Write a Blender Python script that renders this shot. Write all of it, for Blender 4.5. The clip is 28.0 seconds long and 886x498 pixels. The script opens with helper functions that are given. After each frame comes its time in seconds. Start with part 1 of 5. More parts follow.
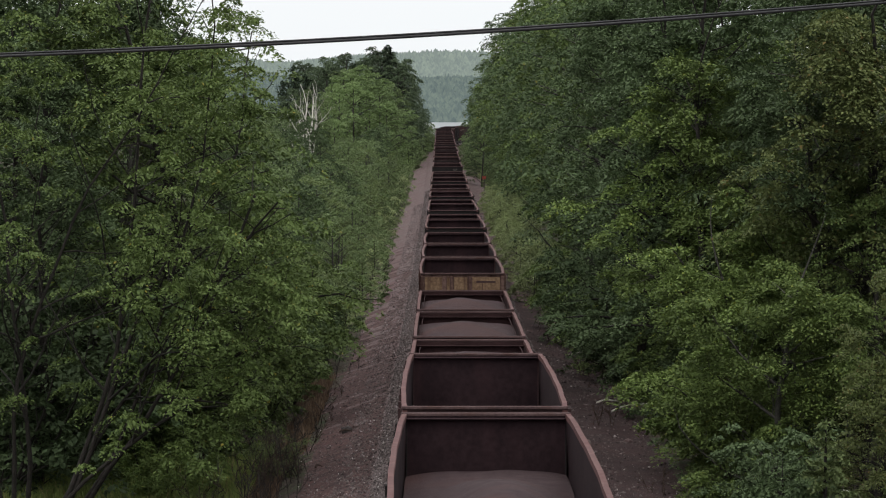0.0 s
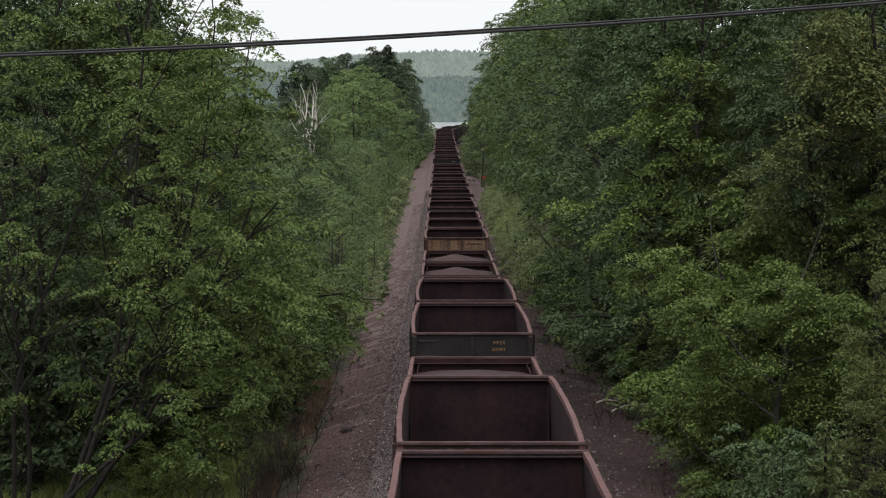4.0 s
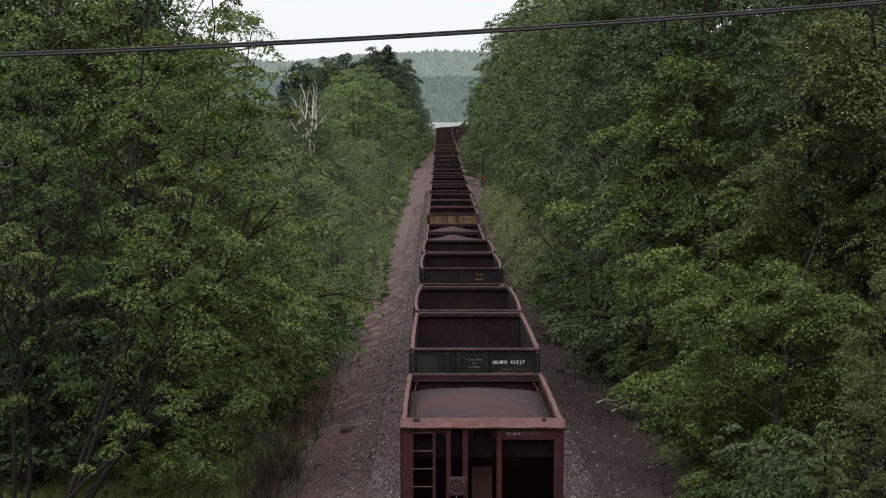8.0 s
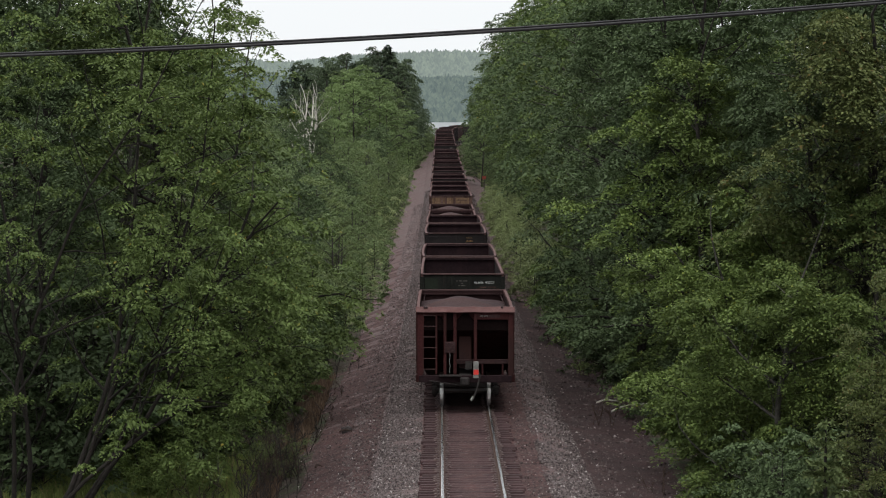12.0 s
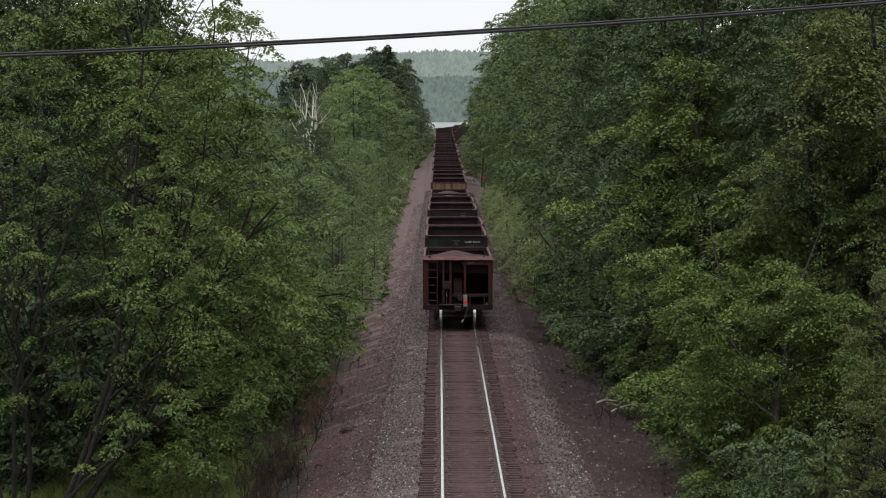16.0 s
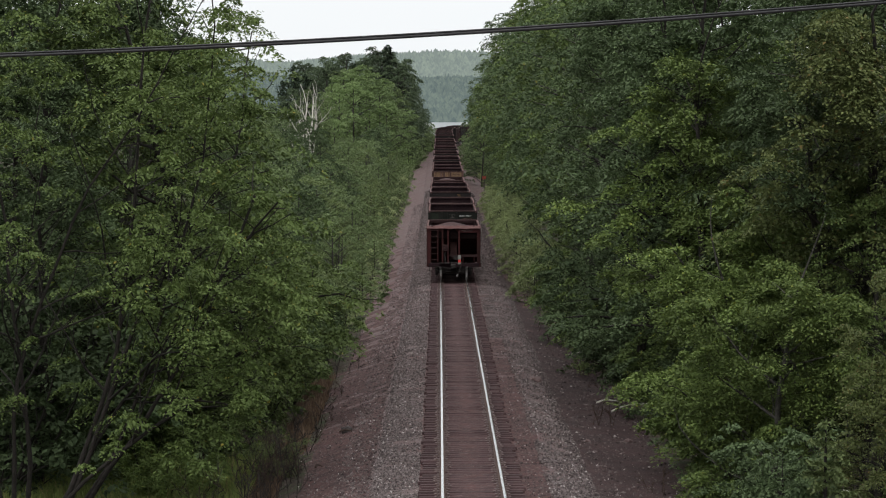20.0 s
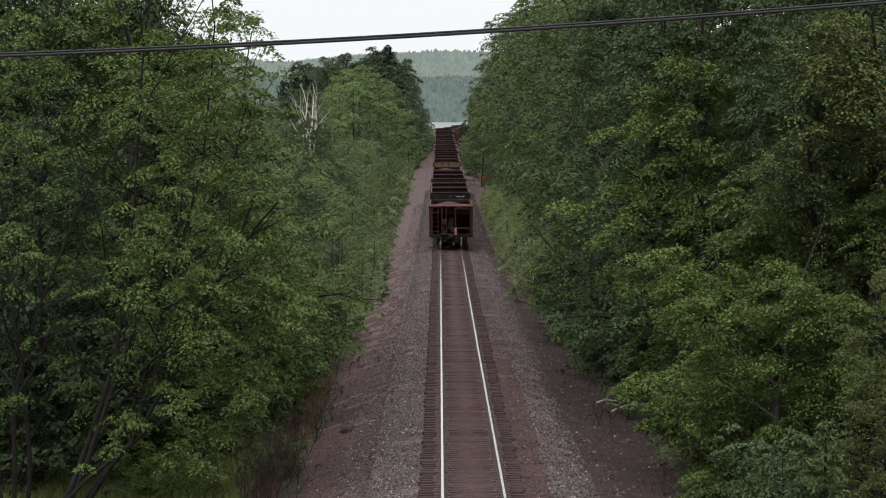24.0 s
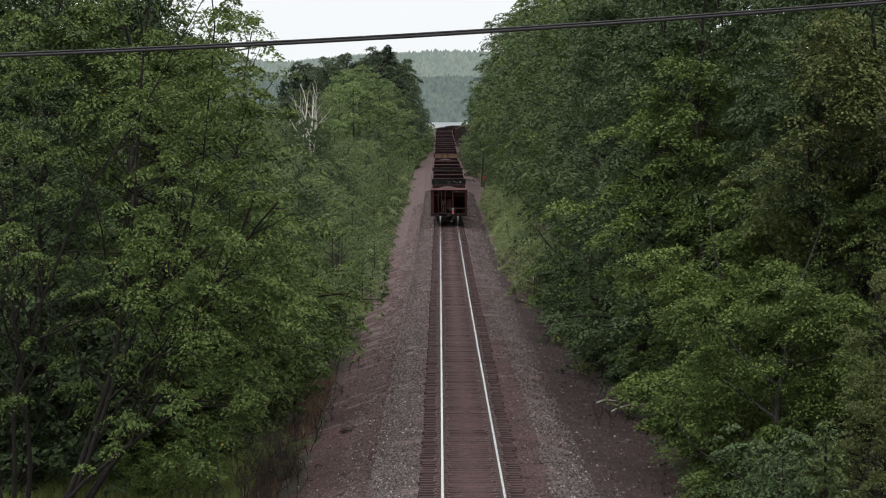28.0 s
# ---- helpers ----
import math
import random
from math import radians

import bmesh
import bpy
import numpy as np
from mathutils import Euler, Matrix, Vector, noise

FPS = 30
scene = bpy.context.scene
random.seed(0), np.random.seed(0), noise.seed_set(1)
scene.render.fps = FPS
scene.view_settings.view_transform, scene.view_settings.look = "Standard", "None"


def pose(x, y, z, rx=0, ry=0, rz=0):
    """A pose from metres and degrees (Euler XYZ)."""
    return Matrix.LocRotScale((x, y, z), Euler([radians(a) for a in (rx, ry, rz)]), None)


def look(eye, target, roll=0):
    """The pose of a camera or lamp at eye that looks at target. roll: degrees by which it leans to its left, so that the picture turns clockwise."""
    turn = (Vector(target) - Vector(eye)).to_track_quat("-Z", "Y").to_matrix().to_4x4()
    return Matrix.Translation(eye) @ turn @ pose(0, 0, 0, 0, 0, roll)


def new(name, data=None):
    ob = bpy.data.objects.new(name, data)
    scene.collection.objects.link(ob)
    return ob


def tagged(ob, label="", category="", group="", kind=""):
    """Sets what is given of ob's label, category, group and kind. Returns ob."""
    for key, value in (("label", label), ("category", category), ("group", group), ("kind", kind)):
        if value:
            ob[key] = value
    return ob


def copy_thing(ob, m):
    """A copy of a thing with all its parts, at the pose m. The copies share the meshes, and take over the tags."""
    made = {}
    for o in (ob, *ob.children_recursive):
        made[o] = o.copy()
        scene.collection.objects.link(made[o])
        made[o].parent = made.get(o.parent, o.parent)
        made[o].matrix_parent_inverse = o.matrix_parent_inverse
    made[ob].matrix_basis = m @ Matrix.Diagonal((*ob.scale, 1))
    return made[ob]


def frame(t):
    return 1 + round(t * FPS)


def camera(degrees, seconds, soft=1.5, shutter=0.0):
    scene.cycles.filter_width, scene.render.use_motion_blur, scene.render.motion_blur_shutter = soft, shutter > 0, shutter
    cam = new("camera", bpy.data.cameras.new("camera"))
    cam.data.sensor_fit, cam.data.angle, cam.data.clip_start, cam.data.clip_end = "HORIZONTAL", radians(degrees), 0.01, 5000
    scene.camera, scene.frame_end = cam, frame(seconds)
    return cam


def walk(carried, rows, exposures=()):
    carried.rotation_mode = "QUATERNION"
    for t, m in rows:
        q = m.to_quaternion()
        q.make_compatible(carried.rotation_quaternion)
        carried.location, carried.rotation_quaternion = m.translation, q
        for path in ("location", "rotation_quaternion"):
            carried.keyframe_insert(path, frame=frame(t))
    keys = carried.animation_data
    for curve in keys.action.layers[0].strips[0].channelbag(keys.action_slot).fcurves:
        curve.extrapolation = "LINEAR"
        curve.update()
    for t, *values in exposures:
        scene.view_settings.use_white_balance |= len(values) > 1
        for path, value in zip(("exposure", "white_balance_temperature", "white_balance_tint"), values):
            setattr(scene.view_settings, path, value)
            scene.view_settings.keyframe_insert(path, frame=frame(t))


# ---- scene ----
# ---- plan ----
# The camera stands still, 9.2 m over the rails, and looks along the track, which runs along +Y.
TRACK_X = 0.825
EYE = Vector((0.0, 0.0, 9.2))
CURVE_AT, CURVE_R = 520.0, 450.0
LAKE_Z = -10.8

cam = camera(18.55, 28.0, soft=1.12)
STAND = look(EYE, EYE + Vector((0.00125, 1.0, -0.05313)), 0.0)
walk(cam, [(0.0, STAND), (28.0, STAND)], exposures=[(0.0, 0.07), (28.0, 0.07)])

# ---- light: an even overcast sky ----
world = bpy.data.worlds.new("overcast_sky")
scene.world = world
world.use_nodes = True
wn = world.node_tree.nodes
wl = world.node_tree.links
sky = wn.new("ShaderNodeTexSky")
sky.sky_type = 'NISHITA'
sky.sun_disc = False
sky.sun_elevation = radians(75)
sky.sun_rotation = radians(200)
sky.air_density = 1.0
sky.dust_density = 6.0
sky.ozone_density = 1.0
hsv = wn.new("ShaderNodeHueSaturation")
hsv.inputs["Saturation"].default_value = 0.35
wl.new(sky.outputs[0], hsv.inputs["Color"])
wl.new(hsv.outputs[0], wn["Background"].inputs["Color"])
wn["Background"].inputs["Strength"].default_value = 0.12
cloud = wn.new("ShaderNodeBackground")
cloud.inputs["Color"].default_value = (0.95, 0.98, 1.0, 1)
cloud.inputs["Strength"].default_value = 1.08
veil = wn.new("ShaderNodeMixShader")
veil.inputs[0].default_value = 0.85
wl.new(wn["Background"].outputs[0], veil.inputs[1])
wl.new(cloud.outputs[0], veil.inputs[2])
wl.new(veil.outputs[0], wn["World Output"].inputs["Surface"])

sun_data = bpy.data.lights.new("sun", 'SUN')
sun_data.energy = 2.2
sun_data.angle = radians(75)
sun_data.color = (1.0, 0.98, 0.95)
sun = new("sun", sun_data)
sun.matrix_world = look((0, 0, 60), (2, 7.5, 40))


# ---- track line ----
_D = np.array([-400, -100, 0, 50, 90, 130, 170, 230, 300, 370, 450, 520, 620, 800, 1500], float)
_H = np.array([6.4, 7.6, 8.55, 9.22, 9.73, 10.13, 10.37, 10.44, 10.28, 9.75, 9.1, 8.55, 8.0, 7.6, 7.4])
_s = np.arange(-400, 1500, 1.0)
_z = 9.2 - np.interp(_s, _D, _H)
_k = np.hanning(41)
_k /= _k.sum()
_zs = np.convolve(np.pad(_z, 20, mode='edge'), _k, mode='valid')


def rail_z(s):
    return float(np.interp(s, _s, _zs))


def centre_x(y):
    """x of the track's centre line at y."""
    if y <= CURVE_AT:
        return TRACK_X
    d = min(y - CURVE_AT, 330.0)
    return TRACK_X + CURVE_R - math.sqrt(CURVE_R ** 2 - d * d) + max(0.0, y - CURVE_AT - 330.0) * 1.08


def track_point(s):
    if s <= CURVE_AT:
        return Vector((TRACK_X, s, rail_z(s)))
    a = (s - CURVE_AT) / CURVE_R
    return Vector((TRACK_X + CURVE_R * (1 - math.cos(a)), CURVE_AT + CURVE_R * math.sin(a), rail_z(s)))


def track_pose(s):
    """Pose of a vehicle whose middle is at s: y forward, z up."""
    p, q = track_point(s - 4.0), track_point(s + 4.0)
    m = (q - p).to_track_quat('Y', 'Z').to_matrix().to_4x4()
    return Matrix.Translation((p + q) / 2) @ m


def smooth(a, b, v):
    u = min(1.0, max(0.0, (v - a) / (b - a)))
    return u * u * (3 - 2 * u)


def ground_z(x, y):
    """Height of the ground: a low bank under the track, ditches, rising woodland, a lake basin, hills."""
    dx = x - centre_x(y)
    base = rail_z(min(max(y, -390.0), 1400.0))
    ax = abs(dx)
    fall = np.interp(ax, [0, 2.3, 3.2, 4.6, 6.5, 9.0, 14.0], [0.42, 0.5, 0.78, 1.25, 1.9, 2.3, 2.4])
    if dx > 0:
        fall = np.interp(ax, [0, 2.3, 3.2, 5.2, 7.5, 12.0, 25.0], [0.42, 0.5, 0.72, 1.2, 1.35, 0.9, 0.0])
    z = base - float(fall)
    rough = noise.noise(Vector((x * 0.35, y * 0.35, 0.0))) * 0.16 + noise.noise(Vector((x * 0.08, y * 0.08, 3.0))) * 0.5
    z += rough * smooth(3.0, 7.0, ax)
    z += noise.noise(Vector((x * 1.3, y * 1.3, 5.0))) * 0.03 * smooth(2.4, 3.2, ax)
    away = smooth(30.0, 260.0, ax)
    z += away * 5.0 * (0.6 + 0.8 * noise.noise(Vector((x * 0.006, y * 0.006, 9.0))))
    basin = smooth(640.0, 900.0, y - 0.15 * abs(x))
    z = z * (1 - basin) + (LAKE_Z - 4.0) * basin
    if y > 2500:
        swell = 12.0 * noise.noise(Vector((x * 0.006, y * 0.003, 2.0)))
        near = (48.0 + 8.0 * noise.noise(Vector((x * 0.004, 0.0, 4.0))) + 0.5 * swell) * smooth(3120.0, 3480.0, y)
        far = (44.0 + 24.0 * noise.noise(Vector((x * 0.0028 + 3.1, y * 0.0009, 1.0))) + swell) * smooth(3750.0, 4300.0, y)
        z = (LAKE_Z - 4.0) + near + far + 5.0 * smooth(3100.0, 3200.0, y)
    return z


# ---- materials ----
def mat(name, dark, light, rough=0.85, scale=6.0, fine=60.0, bump=0.3, metal=0.0, random_tint=0.0, extra=None, spec=0.3, bump_dist=0.02, streak=1.0):
    """A surface with a large and a fine pattern: dark and light are its two base colours; extra = (colour, scale, low, high) lays a third over it in patches."""
    m = bpy.data.materials.new(name)
    m.use_nodes = True
    n, l = m.node_tree.nodes, m.node_tree.links
    b = n["Principled BSDF"]
    co = n.new("ShaderNodeTexCoord")
    big = n.new("ShaderNodeTexNoise")
    big.inputs["Scale"].default_value = scale
    big.inputs["Detail"].default_value = 5.0
    small = n.new("ShaderNodeTexNoise")
    small.inputs["Scale"].default_value = fine
    small.inputs["Detail"].default_value = 3.0
    l.new(co.outputs["Object"], big.inputs["Vector"])
    l.new(co.outputs["Object"], small.inputs["Vector"])
    add = n.new("ShaderNodeMath")
    add.operation = 'MULTIPLY_ADD'
    add.inputs[1].default_value = 0.5
    l.new(big.outputs[0], add.inputs[0])
    half = n.new("ShaderNodeMath")
    half.operation = 'MULTIPLY'
    half.inputs[1].default_value = 0.5
    l.new(small.outputs[0], half.inputs[0])
    l.new(half.outputs[0], add.inputs[2])
    ramp = n.new("ShaderNodeMapRange")
    ramp.inputs["From Min"].default_value = 0.34
    ramp.inputs["From Max"].default_value = 0.66
    l.new(add.outputs[0], ramp.inputs["Value"])
    mix = n.new("ShaderNodeMix")
    mix.data_type = 'RGBA'
    mix.inputs[6].default_value = (*dark, 1)
    mix.inputs[7].default_value = (*light, 1)
    l.new(ramp.outputs[0], mix.inputs[0])
    col = mix.outputs[2]
    if extra:
        colour, sc, lo, hi = extra
        ns = n.new("ShaderNodeTexNoise")
        ns.inputs["Scale"].default_value = sc
        ns.inputs["Detail"].default_value = 6.0
        ns.inputs["Distortion"].default_value = 0.4
        mp = n.new("ShaderNodeMapping")
        mp.inputs["Scale"].default_value = (1.0, 1.0, streak)
        l.new(co.outputs["Object"], mp.inputs["Vector"])
        l.new(mp.outputs[0], ns.inputs["Vector"])
        r2 = n.new("ShaderNodeMapRange")
        r2.inputs["From Min"].default_value = lo
        r2.inputs["From Max"].default_value = hi
        l.new(ns.outputs[0], r2.inputs["Value"])
        m2 = n.new("ShaderNodeMix")
        m2.data_type = 'RGBA'
        m2.inputs[7].default_value = (*colour, 1)
        l.new(r2.outputs[0], m2.inputs[0])
        l.new(col, m2.inputs[6])
        col = m2.outputs[2]
    if random_tint:
        info = n.new("ShaderNodeObjectInfo")
        hs = n.new("ShaderNodeHueSaturation")
        mr = n.new("ShaderNodeMapRange")
        mr.inputs["To Min"].default_value = 1.0 - random_tint
        mr.inputs["To Max"].default_value = 1.0 + random_tint
        l.new(info.outputs["Random"], mr.inputs["Value"])
        l.new(mr.outputs[0], hs.inputs["Value"])
        l.new(col, hs.inputs["Color"])
        col = hs.outputs[0]
    l.new(col, b.inputs["Base Color"])
    b.inputs["Roughness"].default_value = rough
    b.inputs["Metallic"].default_value = metal
    b.inputs["Specular IOR Level"].default_value = spec
    if bump:
        bp = n.new("ShaderNodeBump")
        bp.inputs["Strength"].default_value = bump
        bp.inputs["Distance"].default_value = bump_dist
        l.new(add.outputs[0], bp.inputs["Height"])
        l.new(bp.outputs[0], b.inputs["Normal"])
    return m


def leaf_mat(name, dark, light, rare=None, rare_share=0.04, trans=0.22, tint=0.22, rough=0.6, spec=0.13):
    """Leaves: every leaf has its own shade, every tree its own tint; light passes a little."""
    m = bpy.data.materials.new(name)
    m.use_nodes = True
    n, l = m.node_tree.nodes, m.node_tree.links
    b = n["Principled BSDF"]
    geo = n.new("ShaderNodeNewGeometry")
    ramp = n.new("ShaderNodeValToRGB")
    e = ramp.color_ramp.elements
    e[0].color, e[1].color = (*dark, 1), (*light, 1)
    e[1].position = 1.0 - rare_share if rare else 1.0
    if rare:
        x = e.new(1.0 - rare_share * 0.4)
        x.color = (*rare, 1)
    l.new(geo.outputs["Random Per Island"], ramp.inputs[0])
    co = n.new("ShaderNodeTexCoord")
    ns = n.new("ShaderNodeTexNoise")
    ns.inputs["Scale"].default_value = 0.8
    ns.inputs["Detail"].default_value = 2.0
    l.new(co.outputs["Object"], ns.inputs["Vector"])
    info = n.new("ShaderNodeObjectInfo")
    s = n.new("ShaderNodeMath")
    s.operation = 'ADD'
    l.new(ns.outputs[0], s.inputs[0])
    l.new(info.outputs["Random"], s.inputs[1])
    mr = n.new("ShaderNodeMapRange")
    mr.inputs["From Min"].default_value = 0.2
    mr.inputs["From Max"].default_value = 1.8
    mr.inputs["To Min"].default_value = 1.0 - 2 * tint
    mr.inputs["To Max"].default_value = 1.0 + 2 * tint
    l.new(s.outputs[0], mr.inputs["Value"])
    hs = n.new("ShaderNodeHueSaturation")
    l.new(mr.outputs[0], hs.inputs["Value"])
    l.new(ramp.outputs[0], hs.inputs["Color"])
    l.new(hs.outputs[0], b.inputs["Base Color"])
    b.inputs["Roughness"].default_value = rough
    b.inputs["Specular IOR Level"].default_value = spec
    tr = n.new("ShaderNodeBsdfTranslucent")
    l.new(hs.outputs[0], tr.inputs["Color"])
    mx = n.new("ShaderNodeMixShader")
    mx.inputs[0].default_value = trans
    l.new(b.outputs[0], mx.inputs[1])
    l.new(tr.outputs[0], mx.inputs[2])
    l.new(mx.outputs[0], n["Material Output"].inputs["Surface"])
    return m


M = {}
M["ballast"] = mat("ballast_stone", (0.048, 0.033, 0.033), (0.180, 0.136, 0.132), 0.9, 9.0, 26.0, 0.9, extra=((0.1, 0.055, 0.053), 0.5, 0.42, 0.66), bump_dist=0.05)
M["stone"] = leaf_mat("crushed_stone", (0.030, 0.022, 0.022), (0.155, 0.130, 0.127), (0.34, 0.31, 0.3), 0.04, trans=0.0, tint=0.05, rough=0.92, spec=0.2)
M["stone_dark"] = leaf_mat("dark_crushed_stone", (0.020, 0.014, 0.014), (0.115, 0.095, 0.093), (0.34, 0.31, 0.3), 0.04, trans=0.0, tint=0.05, rough=0.92, spec=0.2)
M["red_gravel"] = mat("red_ore_gravel", (0.018, 0.0078, 0.0076), (0.083, 0.0385, 0.037), 0.92, 1.6, 15.0, 0.9, extra=((0.155, 0.118, 0.11), 7.0, 0.58, 0.72), bump_dist=0.05)
M["dark_soil"] = mat("dark_ore_soil", (0.0115, 0.0054, 0.0053), (0.046, 0.0225, 0.0222), 0.94, 1.3, 15.0, 0.9, extra=((0.088, 0.060, 0.058), 7.0, 0.62, 0.74), bump_dist=0.05)
M["forest_floor"] = mat("forest_floor", (0.022, 0.017, 0.012), (0.062, 0.046, 0.030), 0.95, 1.5, 14.0, 0.8, extra=((0.03, 0.045, 0.016), 1.1, 0.5, 0.66), bump_dist=0.08)
M["rust_rail"] = mat("rusty_rail_web", (0.05, 0.028, 0.022), (0.12, 0.07, 0.055), 0.7, 4.0, 50.0, 0.3, metal=0.3)
M["rail_head"] = mat("polished_rail_head", (0.62, 0.61, 0.61), (0.75, 0.75, 0.76), 0.22, 3.0, 40.0, 0.03, metal=1.0, spec=0.5)
M["tie"] = mat("creosoted_oak_tie", (0.031, 0.0168, 0.0178), (0.071, 0.041, 0.042), 0.9, 2.5, 22.0, 0.5, random_tint=0.22)
M["plate"] = mat("steel_tie_plate", (0.064, 0.04, 0.036), (0.152, 0.112, 0.108), 0.65, 5.0, 40.0, 0.2, metal=0.4)
M["car_red"] = mat("faded_oxide_red_paint", (0.029, 0.0090, 0.0092), (0.060, 0.0198, 0.0198), 0.85, 1.1, 14.0, 0.25, extra=((0.032, 0.015, 0.014), 2.3, 0.5, 0.68), spec=0.12, streak=0.14)
M["car_brown"] = mat("dusty_brown_paint", (0.03, 0.017, 0.018), (0.066, 0.038, 0.038), 0.85, 1.1, 14.0, 0.25, extra=((0.058, 0.028, 0.025), 1.9, 0.5, 0.68), spec=0.12, streak=0.14)
M["car_green"] = mat("dark_green_paint", (0.009, 0.0096, 0.0085), (0.020, 0.0205, 0.0175), 0.85, 1.3, 14.0, 0.2, extra=((0.036, 0.02, 0.017), 2.1, 0.55, 0.7), spec=0.12, streak=0.14)
M["green_patch"] = mat("fresh_green_paint", (0.0125, 0.016, 0.0115), (0.021, 0.026, 0.0185), 0.8, 2.0, 14.0, 0.1, spec=0.12)
M["worn_paint"] = mat("worn_lettering_paint", (0.06, 0.055, 0.05), (0.12, 0.11, 0.10), 0.8, 8.0, 60.0, 0.0, spec=0.1)
M["car_grey"] = mat("dark_grey_paint", (0.0125, 0.0108, 0.011), (0.026, 0.0225, 0.0225), 0.85, 1.3, 14.0, 0.2, extra=((0.032, 0.019, 0.018), 2.4, 0.56, 0.72), spec=0.12, streak=0.14)
M["car_rust"] = mat("rust_streaked_ochre_paint", (0.07, 0.038, 0.032), (0.18, 0.115, 0.098), 0.85, 1.5, 12.0, 0.3, extra=((0.04, 0.02, 0.016), 1.6, 0.42, 0.6), spec=0.12, streak=0.14)
M["ochre"] = mat("flaking_ochre_paint", (0.10, 0.058, 0.036), (0.24, 0.16, 0.10), 0.85, 1.5, 12.0, 0.3, extra=((0.045, 0.02, 0.015), 2.2, 0.5, 0.62), spec=0.1, streak=0.14)
M["chord"] = mat("worn_side_chord", (0.072, 0.032, 0.031), (0.135, 0.070, 0.066), 0.7, 2.0, 20.0, 0.25, extra=((0.09, 0.036, 0.033), 2.5, 0.5, 0.65), spec=0.2)
M["rim"] = mat("dusty_top_chord", (0.046, 0.028, 0.028), (0.096, 0.062, 0.061), 0.85, 2.0, 20.0, 0.25, extra=((0.06, 0.034, 0.03), 2.5, 0.5, 0.65), spec=0.12)
# ore-stained linings, their base also darkened for shade inside the open bodies
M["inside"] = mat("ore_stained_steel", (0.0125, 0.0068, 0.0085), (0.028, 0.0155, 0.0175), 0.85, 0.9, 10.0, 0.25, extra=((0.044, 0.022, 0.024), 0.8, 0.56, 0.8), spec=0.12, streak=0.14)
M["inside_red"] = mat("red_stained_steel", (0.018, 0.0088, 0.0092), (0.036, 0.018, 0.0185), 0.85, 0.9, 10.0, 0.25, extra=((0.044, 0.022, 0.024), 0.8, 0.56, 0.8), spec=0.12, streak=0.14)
# near-black steel: the shade in the last car's open end, put into colour
M["opening_shade"] = mat("ore_blackened_steel", (0.0055, 0.0036, 0.0036), (0.0125, 0.008, 0.008), 0.95, 1.2, 12.0, 0.25, spec=0.0)
M["pellets"] = mat("iron_ore_pellets", (0.034, 0.0225, 0.0245), (0.066, 0.046, 0.048), 0.85, 3.0, 70.0, 0.9, extra=((0.066, 0.036, 0.034), 0.33, 0.5, 0.68), bump_dist=0.03, spec=0.1)
M["steel_dark"] = mat("grimy_steel", (0.016, 0.014, 0.014), (0.05, 0.042, 0.04), 0.7, 3.0, 25.0, 0.3, metal=0.3)
M["wheel_tread"] = mat("bright_wheel_tread", (0.32, 0.31, 0.30), (0.46, 0.45, 0.44), 0.3, 5.0, 40.0, 0.05, metal=1.0)
M["white_paint"] = mat("white_lettering", (0.5, 0.5, 0.48), (0.7, 0.7, 0.67), 0.7, 8.0, 60.0, 0.0)
M["yellow_paint"] = mat("yellow_lettering", (0.17, 0.10, 0.04), (0.27, 0.16, 0.06), 0.7, 8.0, 60.0, 0.0)
M["red_marker"] = mat("red_marker", (0.6, 0.03, 0.025), (0.75, 0.05, 0.04), 0.5, 8.0, 60.0, 0.0)
M["orange_sign"] = mat("faded_red_sign", (0.26, 0.05, 0.035), (0.36, 0.08, 0.055), 0.6, 8.0, 40.0, 0.05)
M["grey_box"] = mat("grey_cast_housing", (0.16, 0.16, 0.15), (0.26, 0.26, 0.25), 0.6, 8.0, 40.0, 0.1)
M["cable"] = mat("black_cable_sheath", (0.012, 0.012, 0.013), (0.035, 0.034, 0.036), 0.5, 8.0, 90.0, 0.1)
M["bark"] = mat("dark_bark", (0.008, 0.007, 0.006), (0.030, 0.025, 0.021), 0.95, 4.0, 24.0, 0.7)
M["bark_grey"] = mat("grey_bark", (0.022, 0.020, 0.018), (0.075, 0.07, 0.06), 0.95, 4.0, 24.0, 0.6)
M["dead_wood"] = mat("bleached_dead_wood", (0.45, 0.42, 0.38), (0.7, 0.67, 0.62), 0.9, 2.0, 20.0, 0.4)
M["leaf_mid"] = leaf_mat("green_leaf", (0.068, 0.098, 0.031), (0.109, 0.150, 0.046), (0.19, 0.17, 0.035), 0.012)
M["leaf_bright"] = leaf_mat("bright_maple_leaf", (0.094, 0.134, 0.040), (0.145, 0.198, 0.057), (0.18, 0.21, 0.04), 0.03)
M["leaf_dark"] = leaf_mat("dark_leaf", (0.052, 0.077, 0.035), (0.086, 0.122, 0.054))
M["leaf_grey"] = leaf_mat("grey_green_willow_leaf", (0.094, 0.126, 0.048), (0.140, 0.176, 0.071))
M["leaf_olive"] = leaf_mat("olive_brown_leaf", (0.074, 0.092, 0.033), (0.118, 0.140, 0.049), (0.12, 0.09, 0.03), 0.04)
# light green leaf, its blue raised a little for distance haze
M["leaf_light"] = leaf_mat("light_green_leaf", (0.122, 0.175, 0.066), (0.178, 0.242, 0.10))
M["leaf_pale"] = leaf_mat("pale_willow_leaf", (0.185, 0.225, 0.10), (0.27, 0.32, 0.15))
# the next two: leaves of farther trees, haze put into their bluer base colour
M["leaf_hazed"] = leaf_mat("soft_green_leaf", (0.104, 0.142, 0.062), (0.146, 0.192, 0.084))
